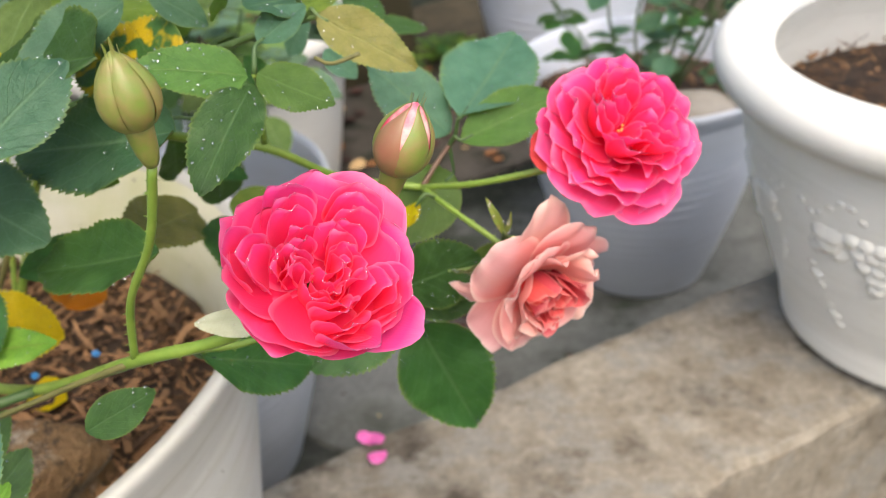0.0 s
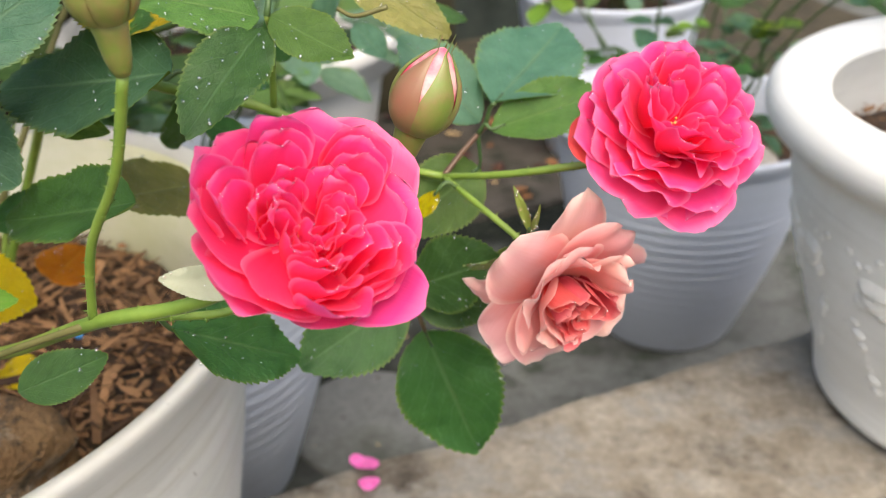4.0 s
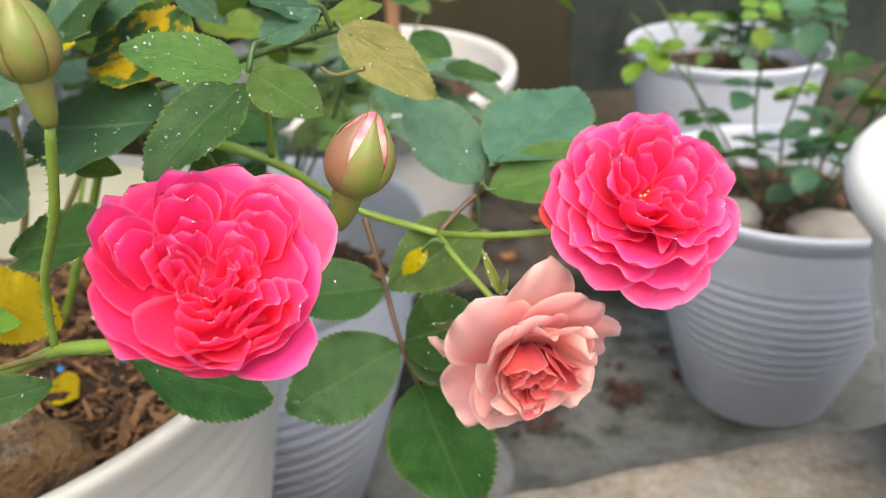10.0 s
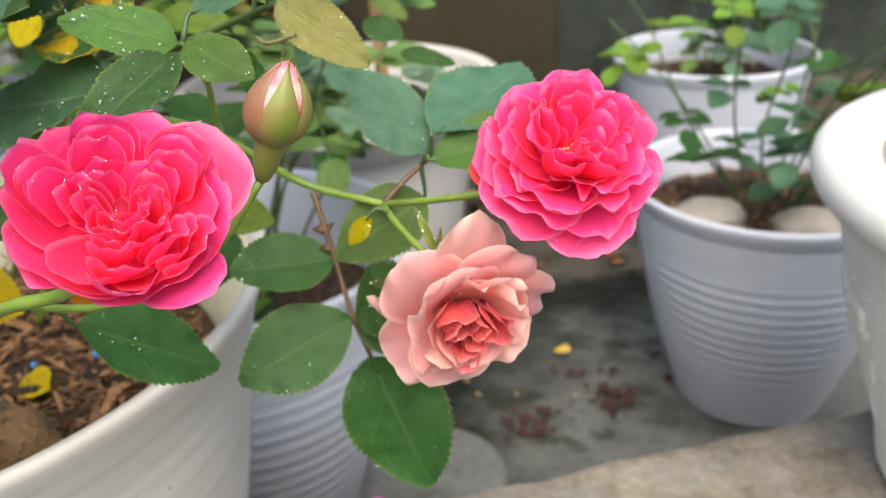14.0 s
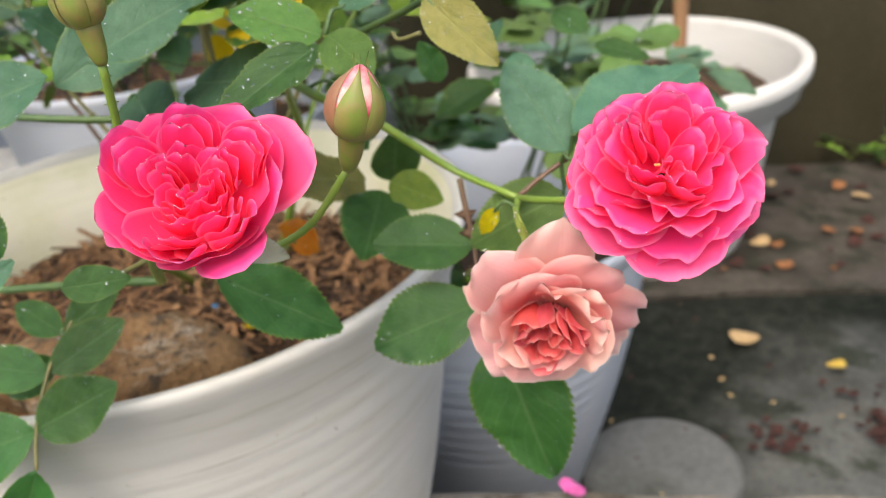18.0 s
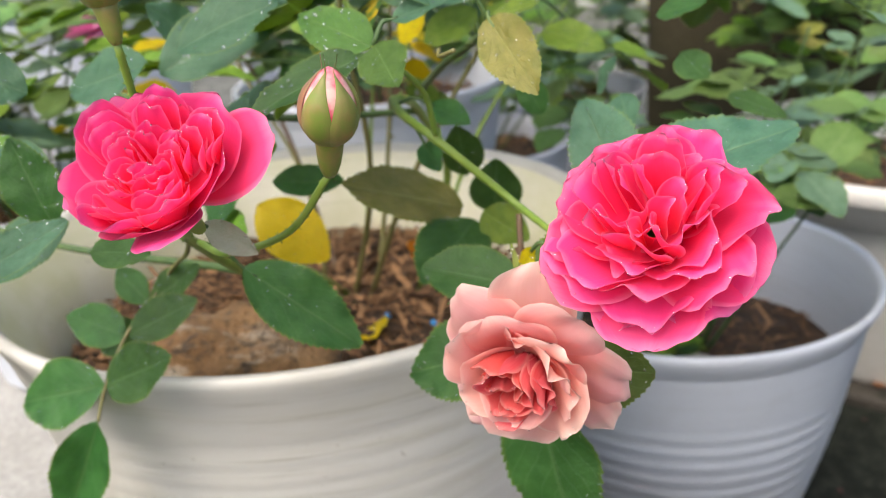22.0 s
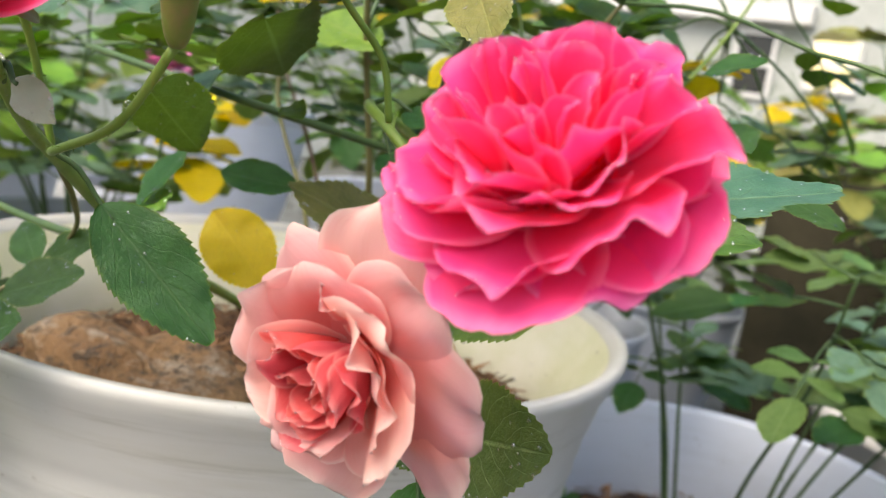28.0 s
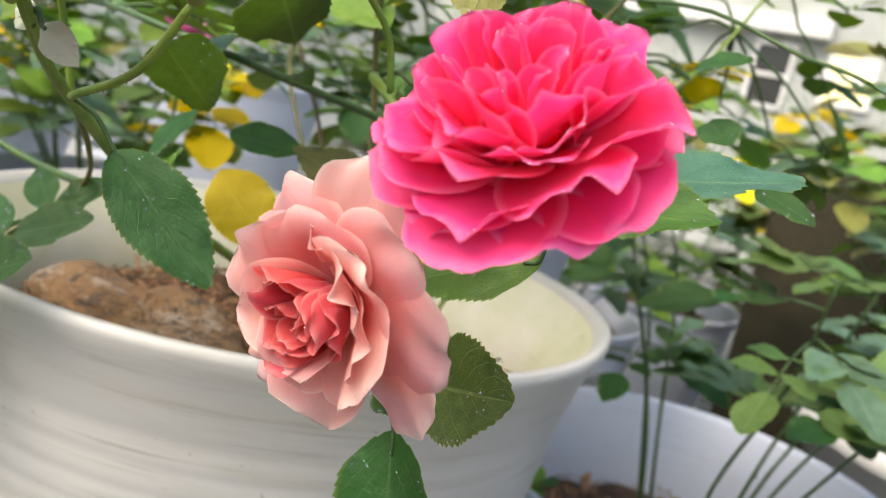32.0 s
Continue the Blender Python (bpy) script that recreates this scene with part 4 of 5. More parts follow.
# the second hot-pink bloom: a flat skirt under a tall loose crown
flower(C, NC, 0.845, [
    (6, 0.034, 0.037, 98, 92, 6, 0.9, 0.0040, PINK_SIDE, 0.02, 9),
    (6, 0.034, 0.035, 94, 72, 10, 0.9, 0.0045, PINK_SIDE, 0.02, 12),
    (6, 0.0335, 0.032, 88, 52, 14, 0.95, 0.0047, PINK_SIDE, 0.02, 14),
    (6, 0.0325, 0.029, 80, 36, 18, 1.0, 0.0047, PINK_SIDE, 0.0, 15),
    (6, 0.031, 0.026, 70, 22, 20, 1.0, 0.0043, PINK_SIDE, 0.0, 16),
    (5, 0.029, 0.023, 56, 10, 20, 1.0, 0.0038, PINK_SIDE, 0.0, 16),
], "hot-pink rose bloom with dewy rounded petals", STAMEN, 0, 8, 0.013, [
    (5, 2, 0.0115, 0.0245, 0.0200, 0.0036, 70, PINK_SIDE), (3, 2, 0.0050, 0.0225, 0.0150, 0.0028, 80, PINK_SIDE)],
    [((-1.0, 0.1, -0.3), 0.034, 0.027, 100, 112, 10, 0.6, CORAL, 0.03), ((0.2, -0.2, -1.0), 0.037, 0.038, 95, 98, 10, 0.6, PINK_SIDE, 0.03)])
# the faded bloom: limp outer petals, some bent back, folded ones over a dark heart
flower(D, ND, 0.74, [
    (4, 0.034, 0.038, 80, 24, 70, 0.9, 0.0062, PEACH, 0.22, 18),
    (4, 0.031, 0.034, 66, 6, 50, 0.95, 0.0056, PEACH, 0.14, 18),
    (3, 0.028, 0.028, 50, -6, 30, 1.0, 0.0046, PEACH_DEEP, 0.06, 12),
], "faded peach-pink rose bloom with curled petals", STAMEN, 10, 4, 0.012, [
    (3, 4, 0.0085, 0.0240, 0.019, 0.0028, 45, PEACH_DEEP)],
    [((-0.75, -0.1, 0.66), 0.040, 0.044, 82, 80, 80, 0.75, PEACH, 0.05),
     ((-0.98, -0.2, 0.0), 0.040, 0.020, 92, 104, 80, 0.7, PEACH, -0.14),
     ((-0.70, -0.3, -0.70), 0.042, 0.046, 84, 70, 40, 0.8, PEACH, 0.05),
     ((-0.05, -0.3, -1.0), 0.041, 0.044, 84, 56, 20, 0.85, PEACH, 0.04),
     ((0.55, 0.45, -0.80), 0.043, 0.036, 94, 96, 10, 0.75, PEACH, -0.08),
     ((0.90, 0.45, -0.15), 0.041, 0.044, 86, 82, 50, 0.75, PEACH, 0.05),
     ((0.55, 0.4, 0.70), 0.037, 0.042, 86, 64, 70, 0.75, PEACH, 0.05),
     ((0.05, 0.2, 1.0), 0.043, 0.036, 90, 86, 30, 0.75, PEACH, -0.08),
     ((-0.30, 0.1, 0.9), 0.034, 0.040, 74, 30, 110, 0.85, PEACH, 0.05),
     ((0.45, 0.2, 0.5), 0.034, 0.038, 72, 24, 90, 0.85, PEACH, 0.03)], limp=0.0054)


def bud(base, tip, fat, mat, label, open_bud=False, face=(0, -1, 0)):
    b, t = Vector(base), Vector(tip)
    L = (t - b).length
    way = axis_frame(b, t - b).to_3x3().inverted() @ Vector(face)
    m = axis_frame(b, t - b, math.degrees(math.atan2(way.y, way.x)) - 108)
    neck = [(0.0, -0.03), (0.09, -0.01), (0.13, 0.04), (0.165, 0.12), (0.185, 0.21), (0.20, 0.30), (0.225, 0.38), (0.18, 0.41)]
    bulb = [(0.22, 0.36), (0.29, 0.40), (0.355, 0.46), (0.40, 0.53), (0.41, 0.61), (0.39, 0.70), (0.33, 0.79), (0.25, 0.86), (0.15, 0.94), (0.05, 0.99), (0.0, 1.0)]
    cal = new("bud", lathe_mesh("bud", [(r * L * fat, z * L) for r, z in neck], mat, 28))
    cal.parent = bush
    cal.matrix_local = Matrix.Translation(-ROOT) @ m
    tagged(cal, label)
    core = mesh_of("petal", *lathe_grid([(r * L * fat * 0.93, z * L) for r, z in bulb], 24), [BUD_PETAL if open_bud else mat])
    part("petal", core, None, cal, "pale pink rolled petals")
    zs, rs = [z for r, z in bulb], [r for r, z in bulb]
    for i in range(5):
        a0 = 2 * math.pi * i / 5
        verts, faces = [], []
        rows, cols = 18, 8
        reach = 1.04 + 0.04 * (i % 3) + (0.02 if open_bud else 0)
        for r_i in range(rows + 1):
            v = r_i / rows
            z = 0.385 + (reach - 0.385) * v
            rr = float(np.interp(min(z, 0.97), zs, rs)) * fat * (1.0 + 0.02 * (i % 2))
            rr += 0.05 * max(0.0, z - 0.97) * (2.0 if open_bud else 0.6)
            if open_bud:
                wd = 0.70 * (1 - min(1.0, v / 0.90) ** 2.3) + 0.05 * (1 - v)
            else:
                wd = 0.612 * (1 - max(0.0, v - 0.35) ** 1.5 * 0.25) * (1 - max(0.0, (z - 0.9) / (reach - 0.9)) ** 0.8 * 0.85)
            for c in range(cols + 1):
                u = c / cols * 2 - 1
                lift = 1 + 0.085 * (1 - abs(u) ** 3) - 0.035 + 0.02 * math.exp(-(u / 0.12) ** 2)
                an = a0 + u * wd
                verts.append((rr * L * lift * math.cos(an), rr * L * lift * math.sin(an), z * L))
        for r_i in range(rows):
            for c in range(cols):
                k = r_i * (cols + 1) + c
                faces.append((k, k + 1, k + cols + 2, k + cols + 1))
        so_ = new("sepal", mesh_of("sepal", verts, faces, [BUD_RED if open_bud and i == 1 else mat]))
        so_.parent = cal
    return cal


BUD1B, BUD2B = (-0.079, 0.186, 0.705), (-0.030, 0.226, 0.665)
bud(BUD1B, (-0.079, 0.183, 0.735), 0.565, BUD, "plump closed green rosebud")
bud(BUD2B, (-0.0165, 0.2230, 0.6985), 0.57, BUD, "opening rosebud with a sliver of pink petal", True, (0.01, -0.207, 0.097))
# canes
cane([ROOT, (-0.29, 0.33, 0.52), (-0.235, 0.285, 0.555), (-0.177, 0.249, 0.580), (-0.112, 0.206, 0.627), (-0.080, 0.196, 0.641), A - NA * 0.022], 0.0028, 0.0017, STEM, 0, 320)
cane([(-0.112, 0.206, 0.627), (-0.103, 0.199, 0.655), (-0.088, 0.191, 0.68), BUD1B], 0.0012, 0.0013, STEM, 0, 170)
cane([(-0.098, 0.205, 0.630), (-0.070, 0.205, 0.634), (-0.045, 0.217, 0.645), BUD2B], 0.0012, 0.0012, STEM, 0, 120)
cane([(-0.30, 0.42, 0.466), (-0.25, 0.42, 0.57), (-0.20, 0.37, 0.63), (-0.15, 0.325, 0.652), (-0.115, 0.305, 0.655), (-0.082, 0.300, 0.650), (-0.060, 0.320, 0.624), JOINT], 0.0028, 0.0014, STEM, 5, 40)
cane([JOINT, (0.0, 0.295, 0.630), C - NC * 0.024], 0.0012, 0.0014, STEM, 0, 50)
cane([JOINT, (-0.012, 0.292, 0.620), D - ND * 0.022], 0.0011, 0.0012, STEM, 0, 50)
cane([JOINT, (-0.018, 0.322, 0.626), (-0.010, 0.331, 0.632)], 0.0012, 0.0010, STEM_RED, 0, 0, "leaf_stalk")
cane([(-0.055, 0.318, 0.621), (-0.050, 0.314, 0.607), (-0.046, 0.311, 0.595), (-0.038, 0.302, 0.575), (-0.033, 0.305, 0.554)], 0.0013, 0.0009, STEM_RED, 3, 0, "leaf_stalk")
cane([(-0.082, 0.300, 0.652), (-0.079, 0.294, 0.670), (-0.074, 0.280, 0.683), (-0.072, 0.270, 0.692)], 0.0013, 0.0010, STEM, 0, 0, "leaf_stalk")
cane([(-0.20, 0.37, 0.64), (-0.13, 0.34, 0.668), (-0.085, 0.325, 0.685), (-0.054, 0.308, 0.697)], 0.0020, 0.0012, STEM_DARK, 2, 0)
cane([(-0.112, 0.206, 0.627), (-0.15, 0.215, 0.607), (-0.186, 0.218, 0.588), (-0.193, 0.205, 0.57), (-0.190, 0.192, 0.561), (-0.187, 0.178, 0.542), (-0.182, 0.170, 0.528)], 0.0011, 0.0008, STEM_OLIVE, 0, 20, "leaf_stalk")

cane([(-0.054, 0.285, 0.690), (-0.048, 0.281, 0.689), (-0.038, 0.280, 0.692)], 0.0007, 0.0008, STEM_OLIVE, 0, 0, "twig_stub")

cane([(-0.177, 0.249, 0.580), (-0.212, 0.234, 0.578), (-0.265, 0.208, 0.575), (-0.31, 0.180, 0.579), (-0.36, 0.150, 0.590), (-0.42, 0.11, 0.61)], 0.0022, 0.0016, STEM_DARK, 6, 30)

cane([(-0.20, 0.37, 0.63), (-0.185, 0.275, 0.648), (-0.27, 0.227, 0.658), (-0.40, 0.233, 0.656), (-0.52, 0.225, 0.663)], 0.0019, 0.0013, STEM_DARK, 6, 20)

# leaves: base, tip, normal, material, variant, width
LEAVES = []


def grow(base, tip, normal, mat, variant, width):
    """Notes one leaf of the large bush, to be built below."""
    LEAVES.append((base, tip, normal, mat, variant, width))


grow((-0.0067, 0.329, 0.642), (0.020, 0.384, 0.654), (0.05, -0.40, 0.90), LEAF_BLUE, 1, 0.98)
grow((-0.012, 0.333, 0.633), (-0.043, 0.341, 0.664), (0.3, -0.75, 0.6), LEAF_BLUE, 2, 0.9)
grow((-0.0077, 0.3250, 0.6335), (0.036, 0.343, 0.642), (0.05, -0.72, 0.68), LEAF_MID, 3, 0.72)
grow((-0.012, 0.328, 0.617), (-0.042, 0.303, 0.600), (0.2, -0.75, 0.6), LEAF_MID, 4, 1.0)
grow((-0.0262, 0.300, 0.6200), (-0.0362, 0.302, 0.6060), (0.3, -0.8, 0.4), LEAF_YELLOW, 65, 0.6)
grow((-0.046, 0.311, 0.595), (-0.080, 0.287, 0.600), (0.1, -0.6, 0.8), LEAF, 5, 0.95)
grow((-0.038, 0.301, 0.575), (-0.077, 0.274, 0.558), (0.25, -0.75, 0.65), LEAF, 6, 1.0)
grow((-0.037, 0.302, 0.577), (-0.003, 0.288, 0.600), (0.1, -0.75, 0.6), LEAF, 7, 1.0)
grow((-0.036, 0.302, 0.572), (-0.004, 0.296, 0.572), (0.1, -0.7, 0.7), LEAF, 8, 0.95)
grow((-0.033, 0.305, 0.554), (-0.011, 0.305, 0.488), (0.25, -0.95, 0.2), LEAF, 9, 0.95)
grow((-0.010, 0.300, 0.579), (0.027, 0.305, 0.590), (0.75, -0.5, 0.3), LEAF_LIT, 10, 1.1)
grow((-0.097, 0.219, 0.616), (-0.070, 0.250, 0.582), (0.75, -0.35, 0.6), LEAF, 11, 0.72)
grow((-0.073, 0.268, 0.690), (-0.085, 0.226, 0.674), (0.25, -0.35, 0.90), LEAF, 12, 0.70)
grow((-0.074, 0.270, 0.692), (-0.108, 0.260, 0.702), (0.1, -0.6, 0.8), LEAF_MID, 13, 0.80)
grow((-0.071, 0.270, 0.692), (-0.046, 0.262, 0.682), (0.1, -0.5, 0.8), LEAF_MID, 14, 0.95)
grow((-0.055, 0.308, 0.697), (-0.021, 0.301, 0.676), (0.25, -0.75, 0.6), LEAF_OLIVE, 15, 0.72)
grow((-0.098, 0.280, 0.692), (-0.144, 0.300, 0.692), (0.1, -0.55, 0.8), LEAF_SICK, 16, 1.1)
grow((-0.100, 0.262, 0.677), (-0.172, 0.290, 0.660), (0.0, -0.6, 0.8), LEAF_BLUE, 17, 0.75)
grow((-0.118, 0.262, 0.705), (-0.175, 0.300, 0.690), (0.0, -0.5, 0.85), LEAF, 18, 0.9)
grow((-0.104, 0.230, 0.651), (-0.163, 0.259, 0.627), (0.0, -0.5, 0.85), LEAF, 19, 0.6)
grow((-0.085, 0.300, 0.705), (-0.075, 0.275, 0.722), (0.1, -0.7, 0.6), LEAF_FRESH, 20, 0.9)
grow((-0.062, 0.305, 0.705), (-0.072, 0.278, 0.712), (0.2, -0.6, 0.75), LEAF_BLUE, 21, 1.0)
grow((-0.197, 0.262, 0.628), (-0.184, 0.240, 0.600), (0.1, -0.8, 0.5), LEAF, 22, 1.1)
grow((-0.200, 0.247, 0.602), (-0.160, 0.247, 0.604), (0.1, -0.6, 0.75), LEAF_FRESH, 23, 0.6)
grow((-0.190, 0.270, 0.660), (-0.150, 0.250, 0.645), (0.1, -0.7, 0.7), LEAF_BLUE, 25, 1.1)
grow((-0.262, 0.360, 0.480), (-0.232, 0.345, 0.488), (0.3, -0.5, 0.8), LEAF_YELLOW, 59, 0.9)
grow((-0.062, 0.192, 0.650), (-0.082, 0.188, 0.654), (0.3, -0.8, 0.4), SEPAL_PALE, 60, 0.6)
grow((-0.057, 0.194, 0.651), (-0.038, 0.203, 0.644), (0.75, -0.5, 0.3), SEPAL_PALE, 61, 0.6)
grow((-0.1096, 0.2988, 0.7133), (-0.092, 0.3001, 0.6995), (0.15, -0.6, 0.8), LEAF_BLUE, 70, 0.9)
grow((-0.0702, 0.277, 0.6999), (-0.0554, 0.2918, 0.7066), (0.15, -0.6, 0.8), LEAF_BLUE, 71, 0.9)
grow((-0.0668, 0.3176, 0.6954), (-0.0444, 0.3228, 0.7013), (0.15, -0.6, 0.8), LEAF_FRESH, 72, 0.7)
grow((-0.1154, 0.32, 0.6557), (-0.0886, 0.3212, 0.6512), (0.15, -0.6, 0.8), LEAF, 73, 0.7)
grow((-0.0673, 0.4084, 0.6842), (-0.0473, 0.4161, 0.6901), (0.15, -0.6, 0.8), LEAF, 74, 0.9)
grow((-0.0609, 0.4171, 0.667), (-0.0405, 0.4102, 0.6593), (0.15, -0.6, 0.8), LEAF, 75, 1.0)
grow((-0.0496, 0.4364, 0.6471), (-0.0227, 0.441, 0.6404), (0.15, -0.6, 0.8), LEAF, 76, 0.6)
grow((-0.0686, 0.3884, 0.6536), (-0.0542, 0.3784, 0.6424), (0.15, -0.6, 0.8), LEAF_BLUE, 77, 1.0)
grow((-0.1568, 0.2875, 0.6494), (-0.137, 0.2884, 0.6467), (0.15, -0.6, 0.8), LEAF_FRESH, 78, 0.8)
grow((-0.1129, 0.3146, 0.6396), (-0.0945, 0.3092, 0.632), (0.15, -0.6, 0.8), LEAF, 79, 0.8)
grow((-0.1187, 0.2984, 0.7109), (-0.1548, 0.2798, 0.6961), (0.15, -0.6, 0.8), LEAF_BLUE, 81, 0.8)
grow((-0.0924, 0.3644, 0.6459), (-0.098, 0.3571, 0.6657), (0.15, -0.6, 0.8), LEAF, 82, 0.9)
grow((-0.0867, 0.3918, 0.6512), (-0.0742, 0.3909, 0.6684), (0.15, -0.6, 0.8), LEAF_BLUE, 83, 0.9)
grow((0.007, 0.270, 0.621), (0.001, 0.268, 0.639), (0.3, -0.9, 0.2), CALYX, 62, 0.24)
grow((0.007, 0.270, 0.621), (0.0095, 0.267, 0.633), (0.3, -0.9, 0.2), CALYX, 66, 0.24)
grow((-0.003, 0.247, 0.625), (-0.015, 0.263, 0.612), (0.4, -0.8, 0.3), CALYX, 63, 0.30)
grow((-0.236, 0.384, 0.520), (-0.206, 0.374, 0.548), (0.5, -0.8, 0.2), LEAF_ORANGE, 64, 1.0)
# sprig that hangs over the rim
grow((-0.182, 0.170, 0.528), (-0.204, 0.147, 0.466), (0.8, -0.55, 0.2), LEAF, 28, 0.58)
grow((-0.187, 0.177, 0.542), (-0.226, 0.146, 0.528), (0.6, -0.5, 0.6), LEAF, 29, 0.95)
grow((-0.187, 0.178, 0.542), (-0.154, 0.201, 0.561), (0.6, -0.55, 0.6), LEAF, 30, 0.9)
grow((-0.190, 0.192, 0.561), (-0.224, 0.175, 0.566), (0.6, -0.5, 0.6), LEAF, 31, 0.8)
grow((-0.190, 0.193, 0.561), (-0.171, 0.222, 0.576), (0.6, -0.45, 0.65), LEAF, 32, 0.8)
grow((-0.194, 0.206, 0.572), (-0.214, 0.200, 0.585), (0.6, -0.5, 0.6), LEAF, 33, 0.9)
grow((-0.194, 0.207, 0.572), (-0.176, 0.228, 0.590), (0.6, -0.5, 0.6), LEAF, 34, 0.7)
grow((-0.195, 0.200, 0.560), (-0.222, 0.185, 0.545), (0.5, -0.5, 0.6), LEAF, 35, 0.8)
# leaves over the soil
grow((-0.143, 0.166, 0.636), (-0.150, 0.160, 0.669), (0.75, -0.55, 0.35), LEAF, 90, 1.0)
grow((-0.156, 0.1735, 0.632), (-0.176, 0.140, 0.611), (0.6, -0.5, 0.65), LEAF_BLUE, 91, 0.8)
grow((-0.168, 0.220, 0.684), (-0.205, 0.196, 0.672), (0.6, -0.5, 0.65), LEAF_BLUE, 92, 0.85)
grow((-0.150, 0.226, 0.690), (-0.128, 0.262, 0.706), (0.5, -0.5, 0.7), LEAF_BLUE, 93, 0.85)
grow((-0.2206, 0.2773, 0.5952), (-0.189, 0.299, 0.567), (0.6, -0.5, 0.75), LEAF_YELLOW, 36, 1.0)
grow((-0.133, 0.347, 0.597), (-0.143, 0.288, 0.621), (0.5, -0.3, 0.8), LEAF_OLIVE, 37, 0.75)
grow((-0.126, 0.361, 0.592), (-0.117, 0.357, 0.622), (0.75, -0.6, 0.2), LEAF, 38, 1.2)
grow((-0.143, 0.358, 0.608), (-0.133, 0.347, 0.637), (0.75, -0.6, 0.2), LEAF, 39, 0.95)
grow((-0.122, 0.345, 0.593), (-0.098, 0.298, 0.582), (0.6, -0.5, 0.6), LEAF, 40, 0.9)
grow((-0.118, 0.348, 0.598), (-0.090, 0.352, 0.590), (0.6, -0.6, 0.5), LEAF_FRESH, 41, 1.0)
grow((-0.268, 0.118, 0.572), (-0.262, 0.112, 0.498), (0.9, -0.3, 0.2), LEAF_SPOT, 42, 0.9)
grow((-0.1469, 0.1697, 0.6842), (-0.1622, 0.1379, 0.7021), (0.7, -0.45, 0.7), LEAF_BLUE, 43, 0.85)
grow((-0.2278, 0.1328, 0.6598), (-0.2071, 0.1553, 0.6664), (0.7, -0.45, 0.7), LEAF_FRESH, 44, 0.8)
grow((-0.2445, 0.1447, 0.6427), (-0.2335, 0.172, 0.6524), (0.7, -0.45, 0.7), LEAF_FRESH, 45, 0.7)
grow((-0.2137, 0.1706, 0.655), (-0.1968, 0.1685, 0.6245), (0.7, -0.45, 0.7), LEAF_BLUE, 46, 1.0)
grow((-0.147, 0.1355, 0.6221), (-0.1372, 0.1708, 0.6374), (0.7, -0.45, 0.7), LEAF_BLUE, 47, 0.6)
grow((-0.1312, 0.1181, 0.6379), (-0.1208, 0.1453, 0.6421), (0.7, -0.45, 0.7), LEAF_FRESH, 48, 0.6)
grow((-0.1143, 0.1716, 0.6317), (-0.0998, 0.1882, 0.6303), (0.7, -0.45, 0.7), LEAF, 49, 0.85)
grow((-0.1751, 0.2259, 0.6784), (-0.1581, 0.279, 0.6991), (0.7, -0.45, 0.7), LEAF_BLUE, 50, 0.75)
grow((-0.1979, 0.2556, 0.6823), (-0.1966, 0.2331, 0.7042), (0.7, -0.45, 0.7), LEAF_BLUE, 51, 0.9)
grow((-0.1792, 0.2706, 0.6182), (-0.1561, 0.2964, 0.6175), (0.7, -0.45, 0.7), LEAF, 53, 0.7)
grow((-0.2181, 0.3728, 0.6648), (-0.2123, 0.386, 0.6818), (0.7, -0.45, 0.7), LEAF_YELLOW, 54, 0.9)
grow((-0.1638, 0.386, 0.6839), (-0.1698, 0.3568, 0.6715), (0.7, -0.45, 0.7), LEAF_FRESH, 55, 0.9)
grow((-0.1874, 0.4497, 0.6629), (-0.1491, 0.4602, 0.6551), (0.7, -0.45, 0.7), LEAF_FRESH, 56, 0.8)
grow((-0.2472, 0.3236, 0.6891), (-0.2036, 0.3407, 0.6775), (0.7, -0.45, 0.7), LEAF_FRESH, 57, 0.9)
grow((-0.2904, 0.1478, 0.6803), (-0.287, 0.1868, 0.6865), (0.7, -0.45, 0.7), LEAF, 58, 0.8)
for i, (b0, t0, n0, mt, var, wd) in enumerate(LEAVES):
    leaf(bush, b0, t0, n0, mt, var, True, wd)
    b1, t1 = Vector(b0), Vector(t0)
    q = min(LINE, key=lambda c: (c - b1).length - 0.3 * (c - b1).normalized().dot((b1 - t1).normalized()) * 0.02)
    if 0.003 < (q - b1).length < 0.02:
        world_part("leaf_stalk", tube_mesh("leaf_stalk", [q, q.lerp(b1, 0.55) + Vector((0, 0, 0.003)), b1, b1.lerp(t1, 0.12)], 0.0010, 0.0006, STEM_DARK, 6, 3), bush)


def dew(points, lo, hi, name="dew", round_=2):
    """Water beads as one joined mesh."""
    vv, ff = [], []
    bm = bmesh.new()
    bmesh.ops.create_icosphere(bm, subdivisions=round_, radius=1.0)
    base = [v.co.copy() for v in bm.verts]
    tri = [tuple(v.index for v in f.verts) for f in bm.faces]
    bm.free()
    for p in points:
        s = RNG.uniform(lo, hi)
        o = len(vv)
        vv += [tuple(p + c * s) for c in base]
        ff += [tuple(o + k for k in f) for f in tri]
    return tagged(world_part(name, mesh_of(name, vv, ff, [WATER]), bush), "clear dew drops", kind="stuff")


beads = []
